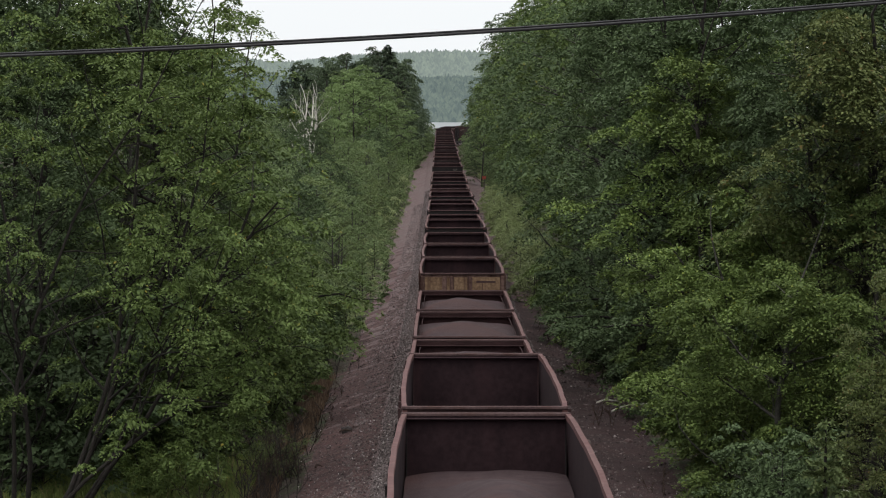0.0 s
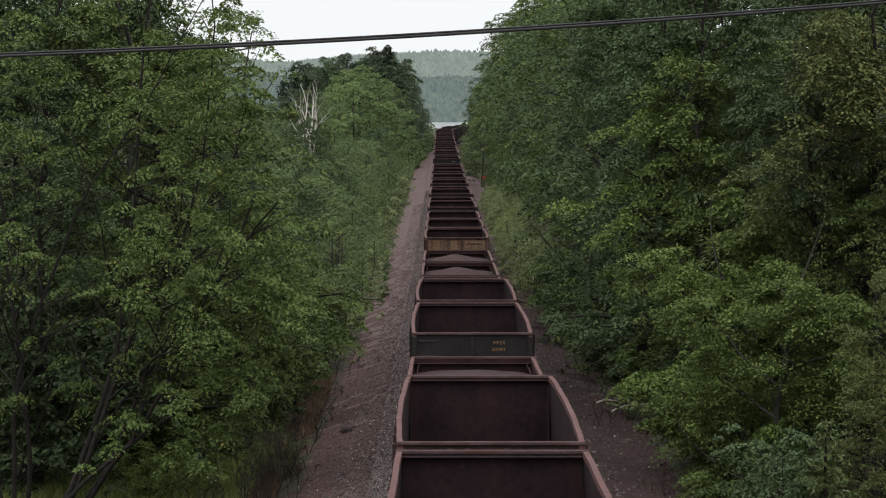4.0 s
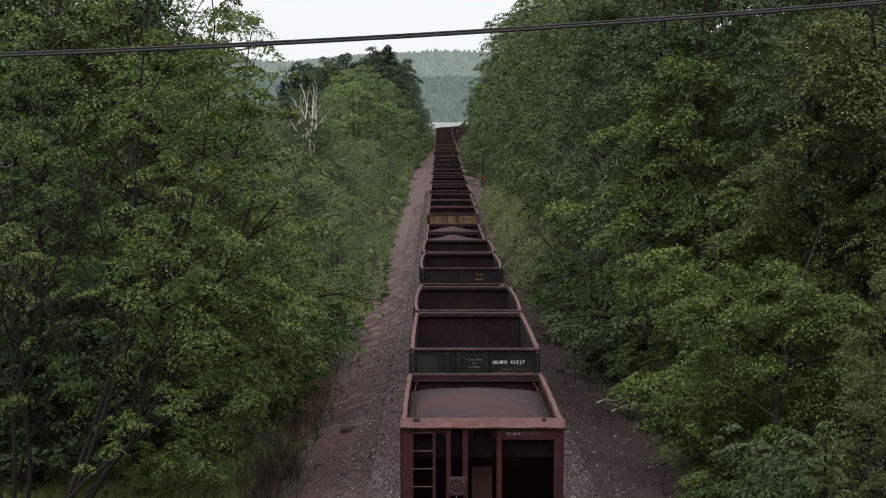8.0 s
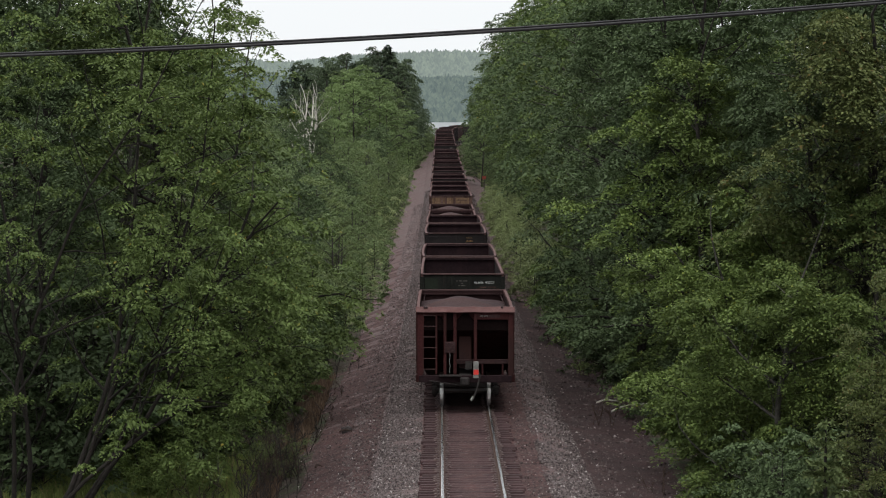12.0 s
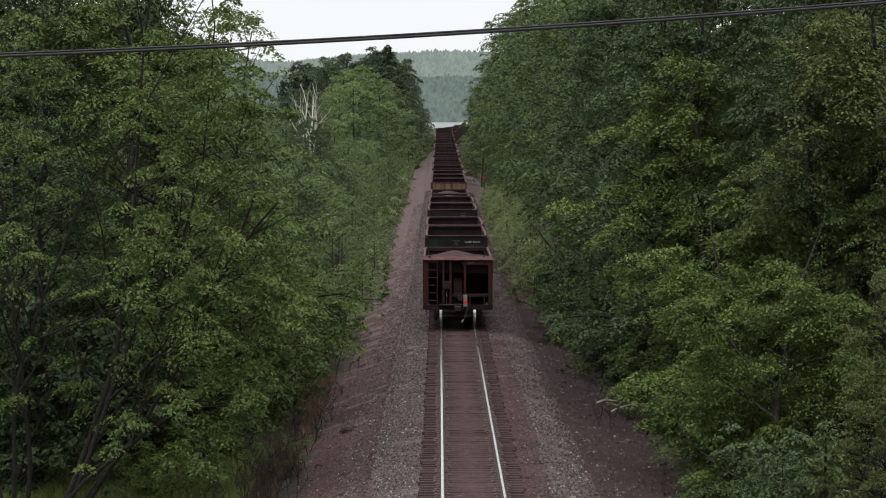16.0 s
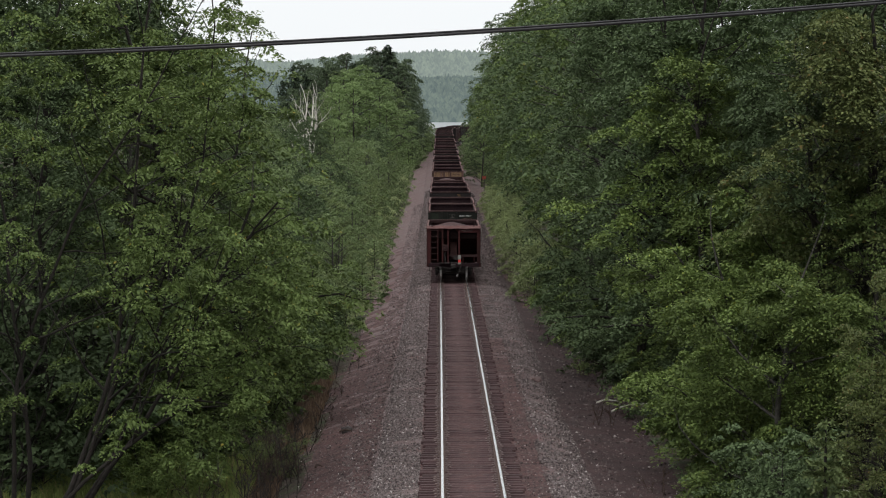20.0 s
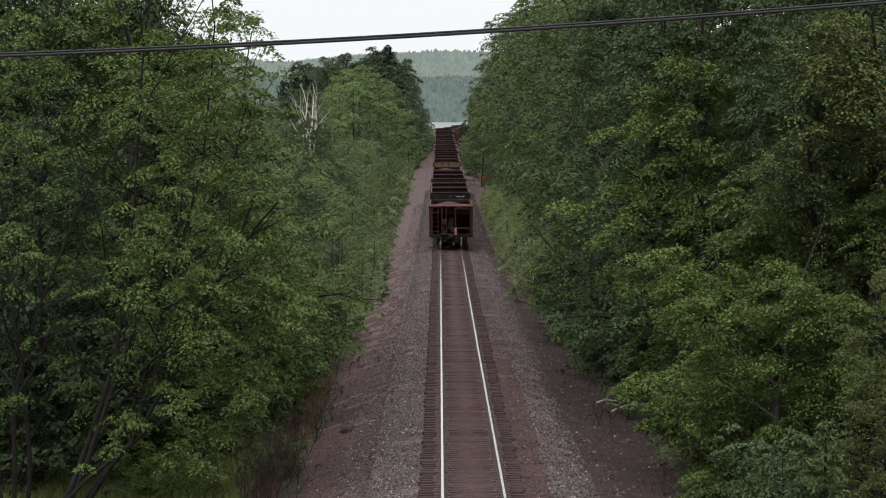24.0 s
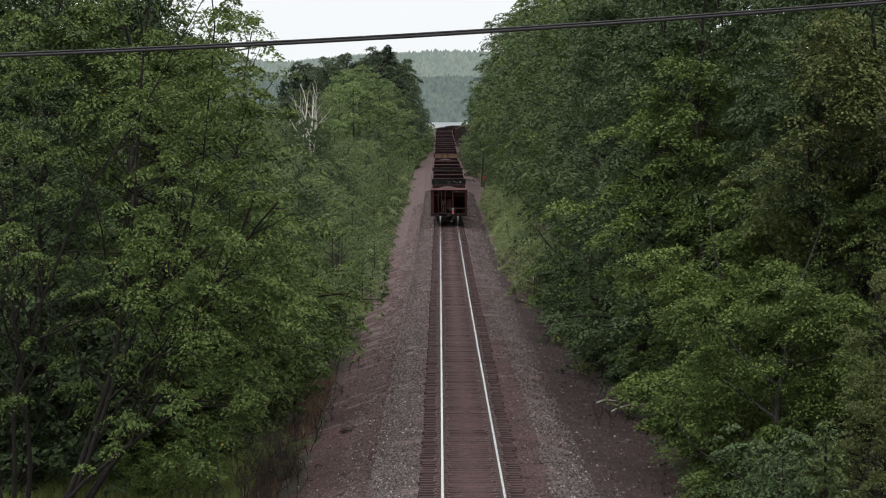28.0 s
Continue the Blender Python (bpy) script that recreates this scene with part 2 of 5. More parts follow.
M["leaf_cool_hazed"] = leaf_mat("cool_green_leaf", (0.056, 0.078, 0.044), (0.084, 0.112, 0.062))
M["needle"] = leaf_mat("spruce_needles", (0.018, 0.03, 0.017), (0.042, 0.062, 0.033), trans=0.05)
M["grass"] = leaf_mat("meadow_grass", (0.09, 0.12, 0.035), (0.19, 0.23, 0.07), (0.25, 0.2, 0.1), 0.1)
M["dry_grass"] = leaf_mat("dry_grass", (0.07, 0.045, 0.032), (0.16, 0.11, 0.075), trans=0.05)
M["flower"] = leaf_mat("white_flower", (0.5, 0.52, 0.42), (0.75, 0.76, 0.68))
M["dry_weed"] = mat("dry_weed_stem", (0.026, 0.017, 0.014), (0.065, 0.044, 0.034), 0.95, 4.0, 20.0, 0.2)


# ---- mesh helpers ----
def mesh_ob(name, verts, faces, material, parent=None, label="", smooth_faces=False):
    me = bpy.data.meshes.new(name)
    me.from_pydata([tuple(v) for v in verts], [], faces)
    for m in (material if isinstance(material, (list, tuple)) else [material]):
        me.materials.append(m)
    if smooth_faces:
        me.polygons.foreach_set("use_smooth", [True] * len(me.polygons))
    me.update()
    ob = new(name, me)
    if parent:
        ob.parent = parent
    if label:
        tagged(ob, label)
    return ob


def part(name, bm, material, parent, label="", smooth_faces=False):
    """One bmesh as one mesh object under a thing or a part."""
    me = bpy.data.meshes.new(name)
    bmesh.ops.recalc_face_normals(bm, faces=bm.faces)
    bm.to_mesh(me)
    bm.free()
    me.materials.append(material)
    if smooth_faces:
        me.polygons.foreach_set("use_smooth", [True] * len(me.polygons))
    ob = new(name, me)
    ob.parent = parent
    if label:
        tagged(ob, label)
    return ob


def share(ob, m, parent=None):
    """A second object on the same mesh."""
    o = bpy.data.objects.new(ob.name, ob.data)
    scene.collection.objects.link(o)
    o.parent = parent if parent else ob.parent
    o.matrix_basis = m
    if "label" in ob:
        o["label"] = ob["label"]
    return o


def add_box(bm, x0, x1, y0, y1, z0, z1, bevel=0.0):
    vs = [bm.verts.new((x, y, z)) for z in (z0, z1) for y in (y0, y1) for x in (x0, x1)]
    fs = [bm.faces.new([vs[i] for i in f]) for f in ((0, 2, 3, 1), (4, 5, 7, 6), (0, 1, 5, 4), (2, 6, 7, 3), (0, 4, 6, 2), (1, 3, 7, 5))]
    if bevel:
        es = list({e for f in fs for e in f.edges})
        bmesh.ops.bevel(bm, geom=es, offset=bevel, segments=1, affect='EDGES')


def box(name, x0, x1, y0, y1, z0, z1, material, parent, label="", bevel=0.01):
    bm = bmesh.new()
    add_box(bm, x0, x1, y0, y1, z0, z1, bevel)
    return part(name, bm, material, parent, label)


def add_rod(bm, p, q, r0, r1=None, sides=8):
    """A round bar from p to q."""
    p, q = Vector(p), Vector(q)
    r1 = r0 if r1 is None else r1
    t = (q - p).to_track_quat('Z', 'Y').to_matrix()
    rings = []
    for c, r in ((p, r0), (q, r1)):
        rings.append([bm.verts.new(c + t @ Vector((r * math.cos(a), r * math.sin(a), 0))) for a in (2 * math.pi * k / sides for k in range(sides))])
    for k in range(sides):
        bm.faces.new((rings[0][k], rings[0][(k + 1) % sides], rings[1][(k + 1) % sides], rings[1][k]))
    bm.faces.new(rings[0][::-1])
    bm.faces.new(rings[1])


def rod(name, p, q, r, material, parent, label="", r1=None, sides=8):
    bm = bmesh.new()
    add_rod(bm, p, q, r, r1, sides)
    return part(name, bm, material, parent, label)


def empty(name, label, category, group="", kind=""):
    return tagged(new(name), label, category, group, kind)


# ---- ground ----
def build_ground():
    xs = sorted({round(TRACK_X + s * v, 3) for s in (-1, 1) for v in
                 [0, 1.2, 2.0, 2.4, 2.8, 3.2, 3.7, 4.2, 4.8, 5.4, 6.0, 6.8, 7.6, 8.5, 9.5, 11, 13, 15, 18, 22, 27, 34, 44, 60, 90, 140, 220, 350, 520, 800, 1300, 2200, 3400, 4900]})
    xs += [x for x in range(-560, 700, 40) if abs(x) > 60]
    xs = sorted(set(xs))
    ys = [-400, -250, -120, -60, -20, 0, 20, 35] + list(np.arange(44, 140, 0.8)) + list(np.arange(140, 260, 2.0)) + list(np.arange(260, 700, 6.0)) + \
        list(range(700, 1000, 25)) + [1100, 1300, 1600, 2000, 2500, 2900] + list(range(3050, 4900, 60))
    ys = [float(y) for y in ys]
    verts, faces, mi = [], [], []
    patch = random.Random(19)
    for y in ys:
        for x in xs:
            sway = centre_x(y) - TRACK_X if 520 < y < 900 else 0.0
            xx = x + sway * max(0.0, 1 - abs(x - TRACK_X) / 400)
            verts.append((xx, y, ground_z(xx, y)))
    w = len(xs)
    for j in range(len(ys) - 1):
        for i in range(w - 1):
            faces.append((j * w + i, j * w + i + 1, (j + 1) * w + i + 1, (j + 1) * w + i))
            dx = (xs[i] + xs[i + 1]) / 2 - TRACK_X + 0.5 * noise.noise(Vector((xs[i], ys[j] * 0.4, 0)))
            if not (-5.0 < dx < 6.1 and ys[j] < 900):
                mi.append(1)
            elif dx > 2.6 and patch.random() * 90 < 220 - ys[j]:
                mi.append(3)
            else:
                mi.append(0 if patch.random() * 150 < 235 - ys[j] else 2)
    g = mesh_ob("ground", verts, faces, [M["red_gravel"], M["forest_floor"], M["ballast"], M["dark_soil"]], smooth_faces=True)
    g.data.polygons.foreach_set("material_index", mi)
    tagged(g, "reddish ore gravel banks running into dark forest floor", "ground", kind="structure")


def build_lake():
    water = bpy.data.materials.new("lake_water")
    water.use_nodes = True
    b = water.node_tree.nodes["Principled BSDF"]
    b.inputs["Base Color"].default_value = (0.12, 0.14, 0.15, 1)
    b.inputs["Roughness"].default_value = 0.35
    b.inputs["Specular IOR Level"].default_value = 1.0
    ns = water.node_tree.nodes.new("ShaderNodeTexNoise")
    ns.inputs["Scale"].default_value = 0.4
    bp = water.node_tree.nodes.new("ShaderNodeBump")
    bp.inputs["Strength"].default_value = 1.0
    bp.inputs["Distance"].default_value = 0.6
    water.node_tree.links.new(ns.outputs[0], bp.inputs["Height"])
    water.node_tree.links.new(bp.outputs[0], b.inputs["Normal"])
    verts, faces = [], []
    xs, ys = np.linspace(-1500, 1500, 13), np.linspace(760, 3260, 11)
    for y in ys:
        for x in xs:
            verts.append((x, y, LAKE_Z))
    for j in range(10):
        for i in range(12):
            faces.append((j * 13 + i, j * 13 + i + 1, (j + 1) * 13 + i + 1, (j + 1) * 13 + i))
    tagged(mesh_ob("water", verts, faces, water), "calm pale lake under a wooded hillside", "lake", kind="structure")


def sweep(name, profile, s0, s1, step, material, parent=None, label="", closed=True, dz=None):
    """Carries a cross-section (x across, z up from the rail's top) along the track."""
    ss = np.arange(s0, s1 + step / 2, step)
    n = len(profile)
    verts, faces = [], []
    for k, s in enumerate(ss):
        p, q = track_point(s - 0.5), track_point(s + 0.5)
        t = (q - p).normalized()
        side = Vector((t.y, -t.x, 0)).normalized()
        c = (p + q) / 2
        for i, (x, z) in enumerate(profile):
            v = c + side * x + Vector((0, 0, z))
            if dz:
                v += Vector((0, 0, dz(i, s)))
            verts.append(v)
    for k in range(len(ss) - 1):
        for i in range(n if closed else n - 1):
            j = (i + 1) % n
            faces.append((k * n + i, k * n + j, (k + 1) * n + j, (k + 1) * n + i))
    return mesh_ob(name, verts, faces, material, parent, label)


def build_track():
    prof = [(-3.7, -1.25), (-3.1, -0.84), (-2.7, -0.58), (-2.1, -0.33), (-1.35, -0.285), (-0.78, -0.222), (0, -0.19), (0.78, -0.222), (1.35, -0.285), (2.1, -0.33), (2.8, -0.56), (3.3, -0.80), (3.8, -1.15)]

    def lump(i, s):
        return 0.05 * noise.noise(Vector((i * 1.7, s * 0.7, 0))) if i not in (5, 6, 7) else 0.012 * noise.noise(Vector((i * 1.7, s * 0.7, 0)))
    bed = sweep("ballast_bed", prof, -60, 760, 0.8, M["ballast"], closed=False, dz=lump)
    bed.data.materials.append(M["red_gravel"])
    patch = random.Random(23)
    bed.data.polygons.foreach_set("material_index", [1 if 4 <= k % (len(prof) - 1) <= 7 or (k % (len(prof) - 1) == 8 and patch.random() * 80 < 240 - 0.8 * (k // (len(prof) - 1))) or (k % (len(prof) - 1) in (0, 1, 11) and patch.random() * 150 < 295 - 0.8 * (k // (len(prof) - 1))) else 0 for k in range(len(bed.data.polygons))])
    bed.data.polygons.foreach_set("use_smooth", [True] * len(bed.data.polygons))
    tagged(bed, "grey crushed stone ballast stained red with ore dust", "ballast", kind="structure")

    track = empty("railway_track", "single railway track of worn rails on dark wooden ties", "railway track", kind="structure")
    for sx in (-1, 1):
        o = 0.7525 * sx
        web = [(o - 0.075, -0.172), (o + 0.075, -0.172), (o + 0.07, -0.155), (o + 0.012, -0.14), (o + 0.01, -0.045), (o + 0.035, -0.035), (o + 0.035, -0.012),
               (o - 0.035, -0.012), (o - 0.035, -0.035), (o - 0.01, -0.045), (o - 0.012, -0.14), (o - 0.07, -0.155)]
        rail = sweep("rail", web, -60, 760, 2.0, M["rust_rail"], track, "rusty steel rail")
        sweep("rail_head", [(o - 0.034, -0.011), (o + 0.034, -0.011), (o + 0.033, -0.002), (o + 0.024, 0.0), (o - 0.024, 0.0), (o - 0.033, -0.002)], -60, 760, 2.0, M["rail_head"], rail, "polished running surface")
    # ties: the nearest are pieces of their own, the rest are joined
    rnd = random.Random(7)
    tie_meshes = []
    for k in range(5):
        bm = bmesh.new()
        w = 0.11 + 0.008 * rnd.uniform(-1, 1)
        add_box(bm, -1.29 + 0.05 * rnd.uniform(-1, 1), 1.29 + 0.05 * rnd.uniform(-1, 1), -w, w, -0.18, 0.0, 0.012)
        for v in bm.verts:
            v.co.z += 0.006 * rnd.uniform(-1, 1)
        me = bpy.data.meshes.new("tie")
        bmesh.ops.recalc_face_normals(bm, faces=bm.faces)
        bm.to_mesh(me)
        bm.free()
        me.materials.append(M["tie"])
        tie_meshes.append(me)
    pitch, s, count = 0.495, 56.0, 0
    far_v, far_f, pl_v, pl_f = [], [], [], []
    cube = ((0, 2, 3, 1), (4, 5, 7, 6), (0, 1, 5, 4), (2, 6, 7, 3), (0, 4, 6, 2), (1, 3, 7, 5))

    def loose_box(vv, ff, m, x0, x1, y0, y1, z0, z1):
        b = len(vv)
        vv.extend(m @ Vector((x, y, z)) for z in (z0, z1) for y in (y0, y1) for x in (x0, x1))
        ff.extend(tuple(b + i for i in f) for f in cube)
    s = -58.0
    while s < 700:
        m = track_pose(s) @ pose(0.05 * rnd.uniform(-1, 1), 0, -0.192 + 0.01 * rnd.uniform(-1, 1), 0, 0, 0.8 * rnd.uniform(-1, 1))
        if 60.0 < s < 206.0:
            o = new("tie", tie_meshes[rnd.randrange(5)])
            o.parent, o.matrix_basis = track, m
        else:
            loose_box(far_v, far_f, m, -1.295, 1.295, -0.11, 0.11, -0.18, 0.0)
        if 50 < s < 330:
            for sx in (-1, 1):
                loose_box(pl_v, pl_f, m, 0.7525 * sx - 0.19, 0.7525 * sx + 0.19, -0.09, 0.09, 0.0, 0.022)
                for e in (-0.115, 0.115):
                    loose_box(pl_v, pl_f, m, 0.7525 * sx + e - 0.02, 0.7525 * sx + e + 0.02, -0.05, 0.05, 0.022, 0.05)
        s += pitch
    tagged(mesh_ob("far_ties", far_v, far_f, M["tie"], track), "weathered wooden ties", kind="stuff")
    tagged(mesh_ob("tie_plates", pl_v, pl_f, M["plate"], track), "steel tie plates with spikes", kind="stuff")


def scatter_stones(name, count, seed, dx_range, s_range, size, material, label, power=1.0):
    """Loose stones, each a dented octahedron, bedded into the surface."""
    rs = np.random.RandomState(seed)
    base = np.array([(1, 0, 0), (-1, 0, 0), (0, 1, 0), (0, -1, 0), (0, 0, 1), (0, 0, -1)], float)
    fc = np.array([(0, 2, 4), (2, 1, 4), (1, 3, 4), (3, 0, 4), (2, 0, 5), (1, 2, 5), (3, 1, 5), (0, 3, 5)])
    V, F = [], []
    for k in range(count):
        s = s_range[0] + (s_range[1] - s_range[0]) * rs.rand() ** power
        dx = rs.uniform(*dx_range)
        x, y = TRACK_X + dx, s
        ax = abs(dx)
        bed = np.interp(dx, [-4.1, -3.3, -2.7, -2.1, -1.35, 1.35, 2.1, 2.8, 3.5, 4.2], [-1.35, -0.92, -0.56, -0.33, -0.285, -0.285, -0.33, -0.56, -0.82, -1.25]) + rail_z(s) if -4.1 < dx < 4.2 else -99
        z = max(bed, ground_z(x, y))
        r = size[0] + (size[1] - size[0]) * rs.rand() ** 2.5
        v = base * r * rs.uniform(0.55, 1.15, (6, 1))
        a = rs.uniform(0, 6.28)
        c, sn = math.cos(a), math.sin(a)
        v = np.stack([v[:, 0] * c - v[:, 1] * sn, v[:, 0] * sn + v[:, 1] * c, v[:, 2] * 0.8], 1) + rs.uniform(-0.15, 0.15, (6, 3)) * r
        V.append(v + (x, y, z + 0.25 * r))
        F.append(fc + 6 * k)
    ob = mesh_ob(name, np.concatenate(V), np.concatenate(F).tolist(), material)
    tagged(ob, label, "stones", kind="stuff")


build_ground()
build_lake()
build_track()
scatter_stones("ballast_stones", 44000, 3, (-2.6, -1.36), (58, 330), (0.026, 0.05), M["stone"], "loose grey ballast stones beside the track", 2.2)
scatter_stones("ballast_stones", 13000, 11, (-3.7, -2.45), (58, 300), (0.02, 0.05), M["stone"], "loose grey ballast stones beside the track", 2.0)
scatter_stones("ballast_stones", 32000, 4, (1.95, 3.35), (58, 330), (0.026, 0.055), M["stone"], "loose grey ballast stones beside the track", 2.2)
scatter_stones("ballast_stones", 9000, 13, (1.4, 2.05), (120, 330), (0.028, 0.05), M["stone"], "loose grey ballast stones beside the track", 1.6)
scatter_stones("ballast_stones", 2500, 12, (1.4, 2.0), (58, 150), (0.018, 0.035), M["stone_dark"], "loose grey ballast stones beside the track", 1.6)
scatter_stones("scattered_rocks", 8500, 5, (-6.5, 4.0), (58, 150), (0.015, 0.05), M["stone"], "pale rocks scattered over the red bank", 1.5)
scatter_stones("rubble", 2200, 6, (3.6, 6.2), (60, 125), (0.02, 0.07), M["stone"], "pale rubble at the foot of the bank", 1.2)
scatter_stones("scattered_rocks", 8000, 8, (-6.2, -3.0), (58, 130), (0.015, 0.045), M["stone"], "small stones strewn over the west bank", 1.5)
scatter_stones("scattered_rocks", 3500, 9, (3.2, 6.0), (58, 130), (0.015, 0.055), M["stone_dark"], "small stones strewn over the east bank", 1.5)


# ---- ore train ----
CAR_W = 1.5      # half width of the side sheets
RAIL_TO_SILL = 1.02


def train_at(t):
    """Distance of the last car's rear end along the track."""
    return -14.8 + 8.1 * t + 0.03 * t * t


def side_sheet(bm, x, L, z0, z1, bulge, thick=0.03, n=14):
    """One side of a car, bowed outwards by its loads."""
    sgn = 1 if x > 0 else -1
    rings = []
    for k in range(n + 1):
        u = k / n
        b = bulge * math.sin(math.pi * u) ** 0.8 + 0.006 * math.sin(u * 23.0)
        y = 0.02 + (L - 0.04) * u
        rings.append([bm.verts.new((x + sgn * (b * f + o), y, z)) for (z, f, o) in ((z0, 0.2, 0), (z1, 1.0, 0), (z1, 1.0, -thick), (z0, 0.2, -thick))])
    for k in range(n):
        for i in range(4):
            j = (i + 1) % 4
            bm.faces.new((rings[k][i], rings[k][j], rings[k + 1][j], rings[k + 1][i]))
    bm.faces.new(rings[0])
    bm.faces.new(rings[-1][::-1])


def chord(bm, x, L, z, bulge, w=0.045, h=0.10, n=14):
    sgn = 1 if x > 0 else -1
    rings = []
    for k in range(n + 1):
        u = k / n
        b = bulge * math.sin(math.pi * u) ** 0.8 + 0.006 * math.sin(u * 23.0)
        y = -0.03 + (L + 0.06) * u
        dip = -0.03 * math.sin(math.pi * u) + 0.004 * math.sin(u * 17.0)
        rings.append([bm.verts.new((x + sgn * b + o, y, z + dip + dz)) for (o, dz) in ((-w, 0), (w, 0), (w, h), (-w, h))])
    for k in range(n):
        for i in range(4):
            j = (i + 1) % 4
            bm.faces.new((rings[k][i], rings[k][j], rings[k + 1][j], rings[k + 1][i]))
    bm.faces.new(rings[0])
    bm.faces.new(rings[-1][::-1])


def heap(bm, L, W, level, rise, rs, nx=14, ny=22):
    """The load: pellets heaped under the chute, lower along the edges."""
    px, py = rs.uniform(-0.12, 0.12), rs.uniform(0.46, 0.56)
    grid = []
    for j in range(ny + 1):
        row = []
        for i in range(nx + 1):
            u, v = i / nx * 2 - 1, j / ny
            r = math.sqrt(((u - px) / 0.95) ** 2 + ((v - py) / 0.46) ** 2)
            z = level + rise * max(0.0, 1 - r) ** 0.85 * (1 if r > 0.12 else 0.93) - 0.10 * abs(u) ** 3
            z += 0.03 * noise.noise(Vector((u * 3, v * 9, level * 5)))
            row.append(bm.verts.new((u * (W - 0.02), 0.75 + (L - 1.5) * v if 0 < j < ny else (0.12 if j == 0 else L - 0.12), z)))
        grid.append(row)
    for j in range(ny):
        for i in range(nx):
            bm.faces.new((grid[j][i], grid[j][i + 1], grid[j + 1][i + 1], grid[j + 1][i]))


def lettering(body, size, x, z, y, material, parent):
    """Painted letters and digits, each a thin piece of its own."""
    for ch in body:
        if ch == " ":
            x += 0.4 * size
            continue
        cu = bpy.data.curves.new("letter", 'FONT')
        cu.body, cu.size, cu.extrude, cu.offset = ch, size, 0.002, 0.0008
        tmp = new("letter", cu)
        me = bpy.data.meshes.new_from_object(tmp.evaluated_get(bpy.context.evaluated_depsgraph_get()))
        bpy.data.objects.remove(tmp)
        me.materials.clear()
        me.materials.append(material)
        left, right = min(v.co.x for v in me.vertices), max(v.co.x for v in me.vertices)
        ob = new("letter", me)
        ob.parent = parent
        ob.matrix_basis = pose(x - left, y, z, 90, 0, 0)
        x += right - left + 0.2 * size


def bars(rows, material, parent, y=-0.006):
    """Worn lettering that nobody can read: plain bars."""
    for x0, x1, z0, z1 in rows:
        box("worn_lettering", x0, x1, y, y + 0.004, z0, z1, material, parent, bevel=0.0)


def build_truck(parent, y, detail):
    """A two-axle truck with its middle at y."""
    trk = new("truck")
    trk.parent = parent
    trk.matrix_basis = pose(0, y, 0)
    wb = 0.86
    for sx in (-1, 1):
        bm = bmesh.new()
        xs = 0.99 * sx
        add_box(bm, xs - 0.06, xs + 0.06, -wb - 0.22, wb + 0.22, 0.44, 0.58, 0.02)
        add_box(bm, xs - 0.07, xs + 0.07, -0.42, 0.42, 0.22, 0.66, 0.05)
        for yy in (-wb, wb):
            add_box(bm, xs - 0.09, xs + 0.09, yy - 0.16, yy + 0.16, 0.34, 0.60, 0.03)
        part("side_frame", bm, M["steel_dark"], trk)
    box("bolster", -0.95, 0.95, -0.2, 0.2, 0.5, 0.74, M["steel_dark"], trk)
    axles = []
    for yy in (-wb, wb):
        ax = rod("axle", (-1.05, 0, 0), (1.05, 0, 0), 0.075, M["steel_dark"], trk)
        ax.matrix_basis = pose(0, yy, 0.457)
        for sx in (-1, 1):
            bm = bmesh.new()
            pr = [(0.70, 0.485), (0.728, 0.478), (0.735, 0.46), (0.82, 0.457), (0.825, 0.40), (0.79, 0.36), (0.775, 0.16), (0.81, 0.12), (0.81, 0.07), (0.70, 0.07), (0.70, 0.14), (0.735, 0.18), (0.74, 0.36), (0.70, 0.41)]
            nn = 16
            ring = [[bm.verts.new((sx * a, r * math.cos(2 * math.pi * k / nn), r * math.sin(2 * math.pi * k / nn))) for a, r in pr] for k in range(nn)]
            for k in range(nn):
                for i in range(len(pr)):
                    j = (i + 1) % len(pr)
                    bm.faces.new((ring[k][i], ring[k][j], ring[(k + 1) % nn][j], ring[(k + 1) % nn][i]))
            w = part("wheel", bm, M["steel_dark"], ax, "grimy steel wheel with a bright tread")
            w.data.materials.append(M["wheel_tread"])
            for p in w.data.polygons:
                c = p.center
                rr = math.hypot(c.y, c.z)
                if rr > 0.43 and abs(c.x) > 0.70:
                    p.material_index = 1
        axles.append(ax)
    return trk, axles


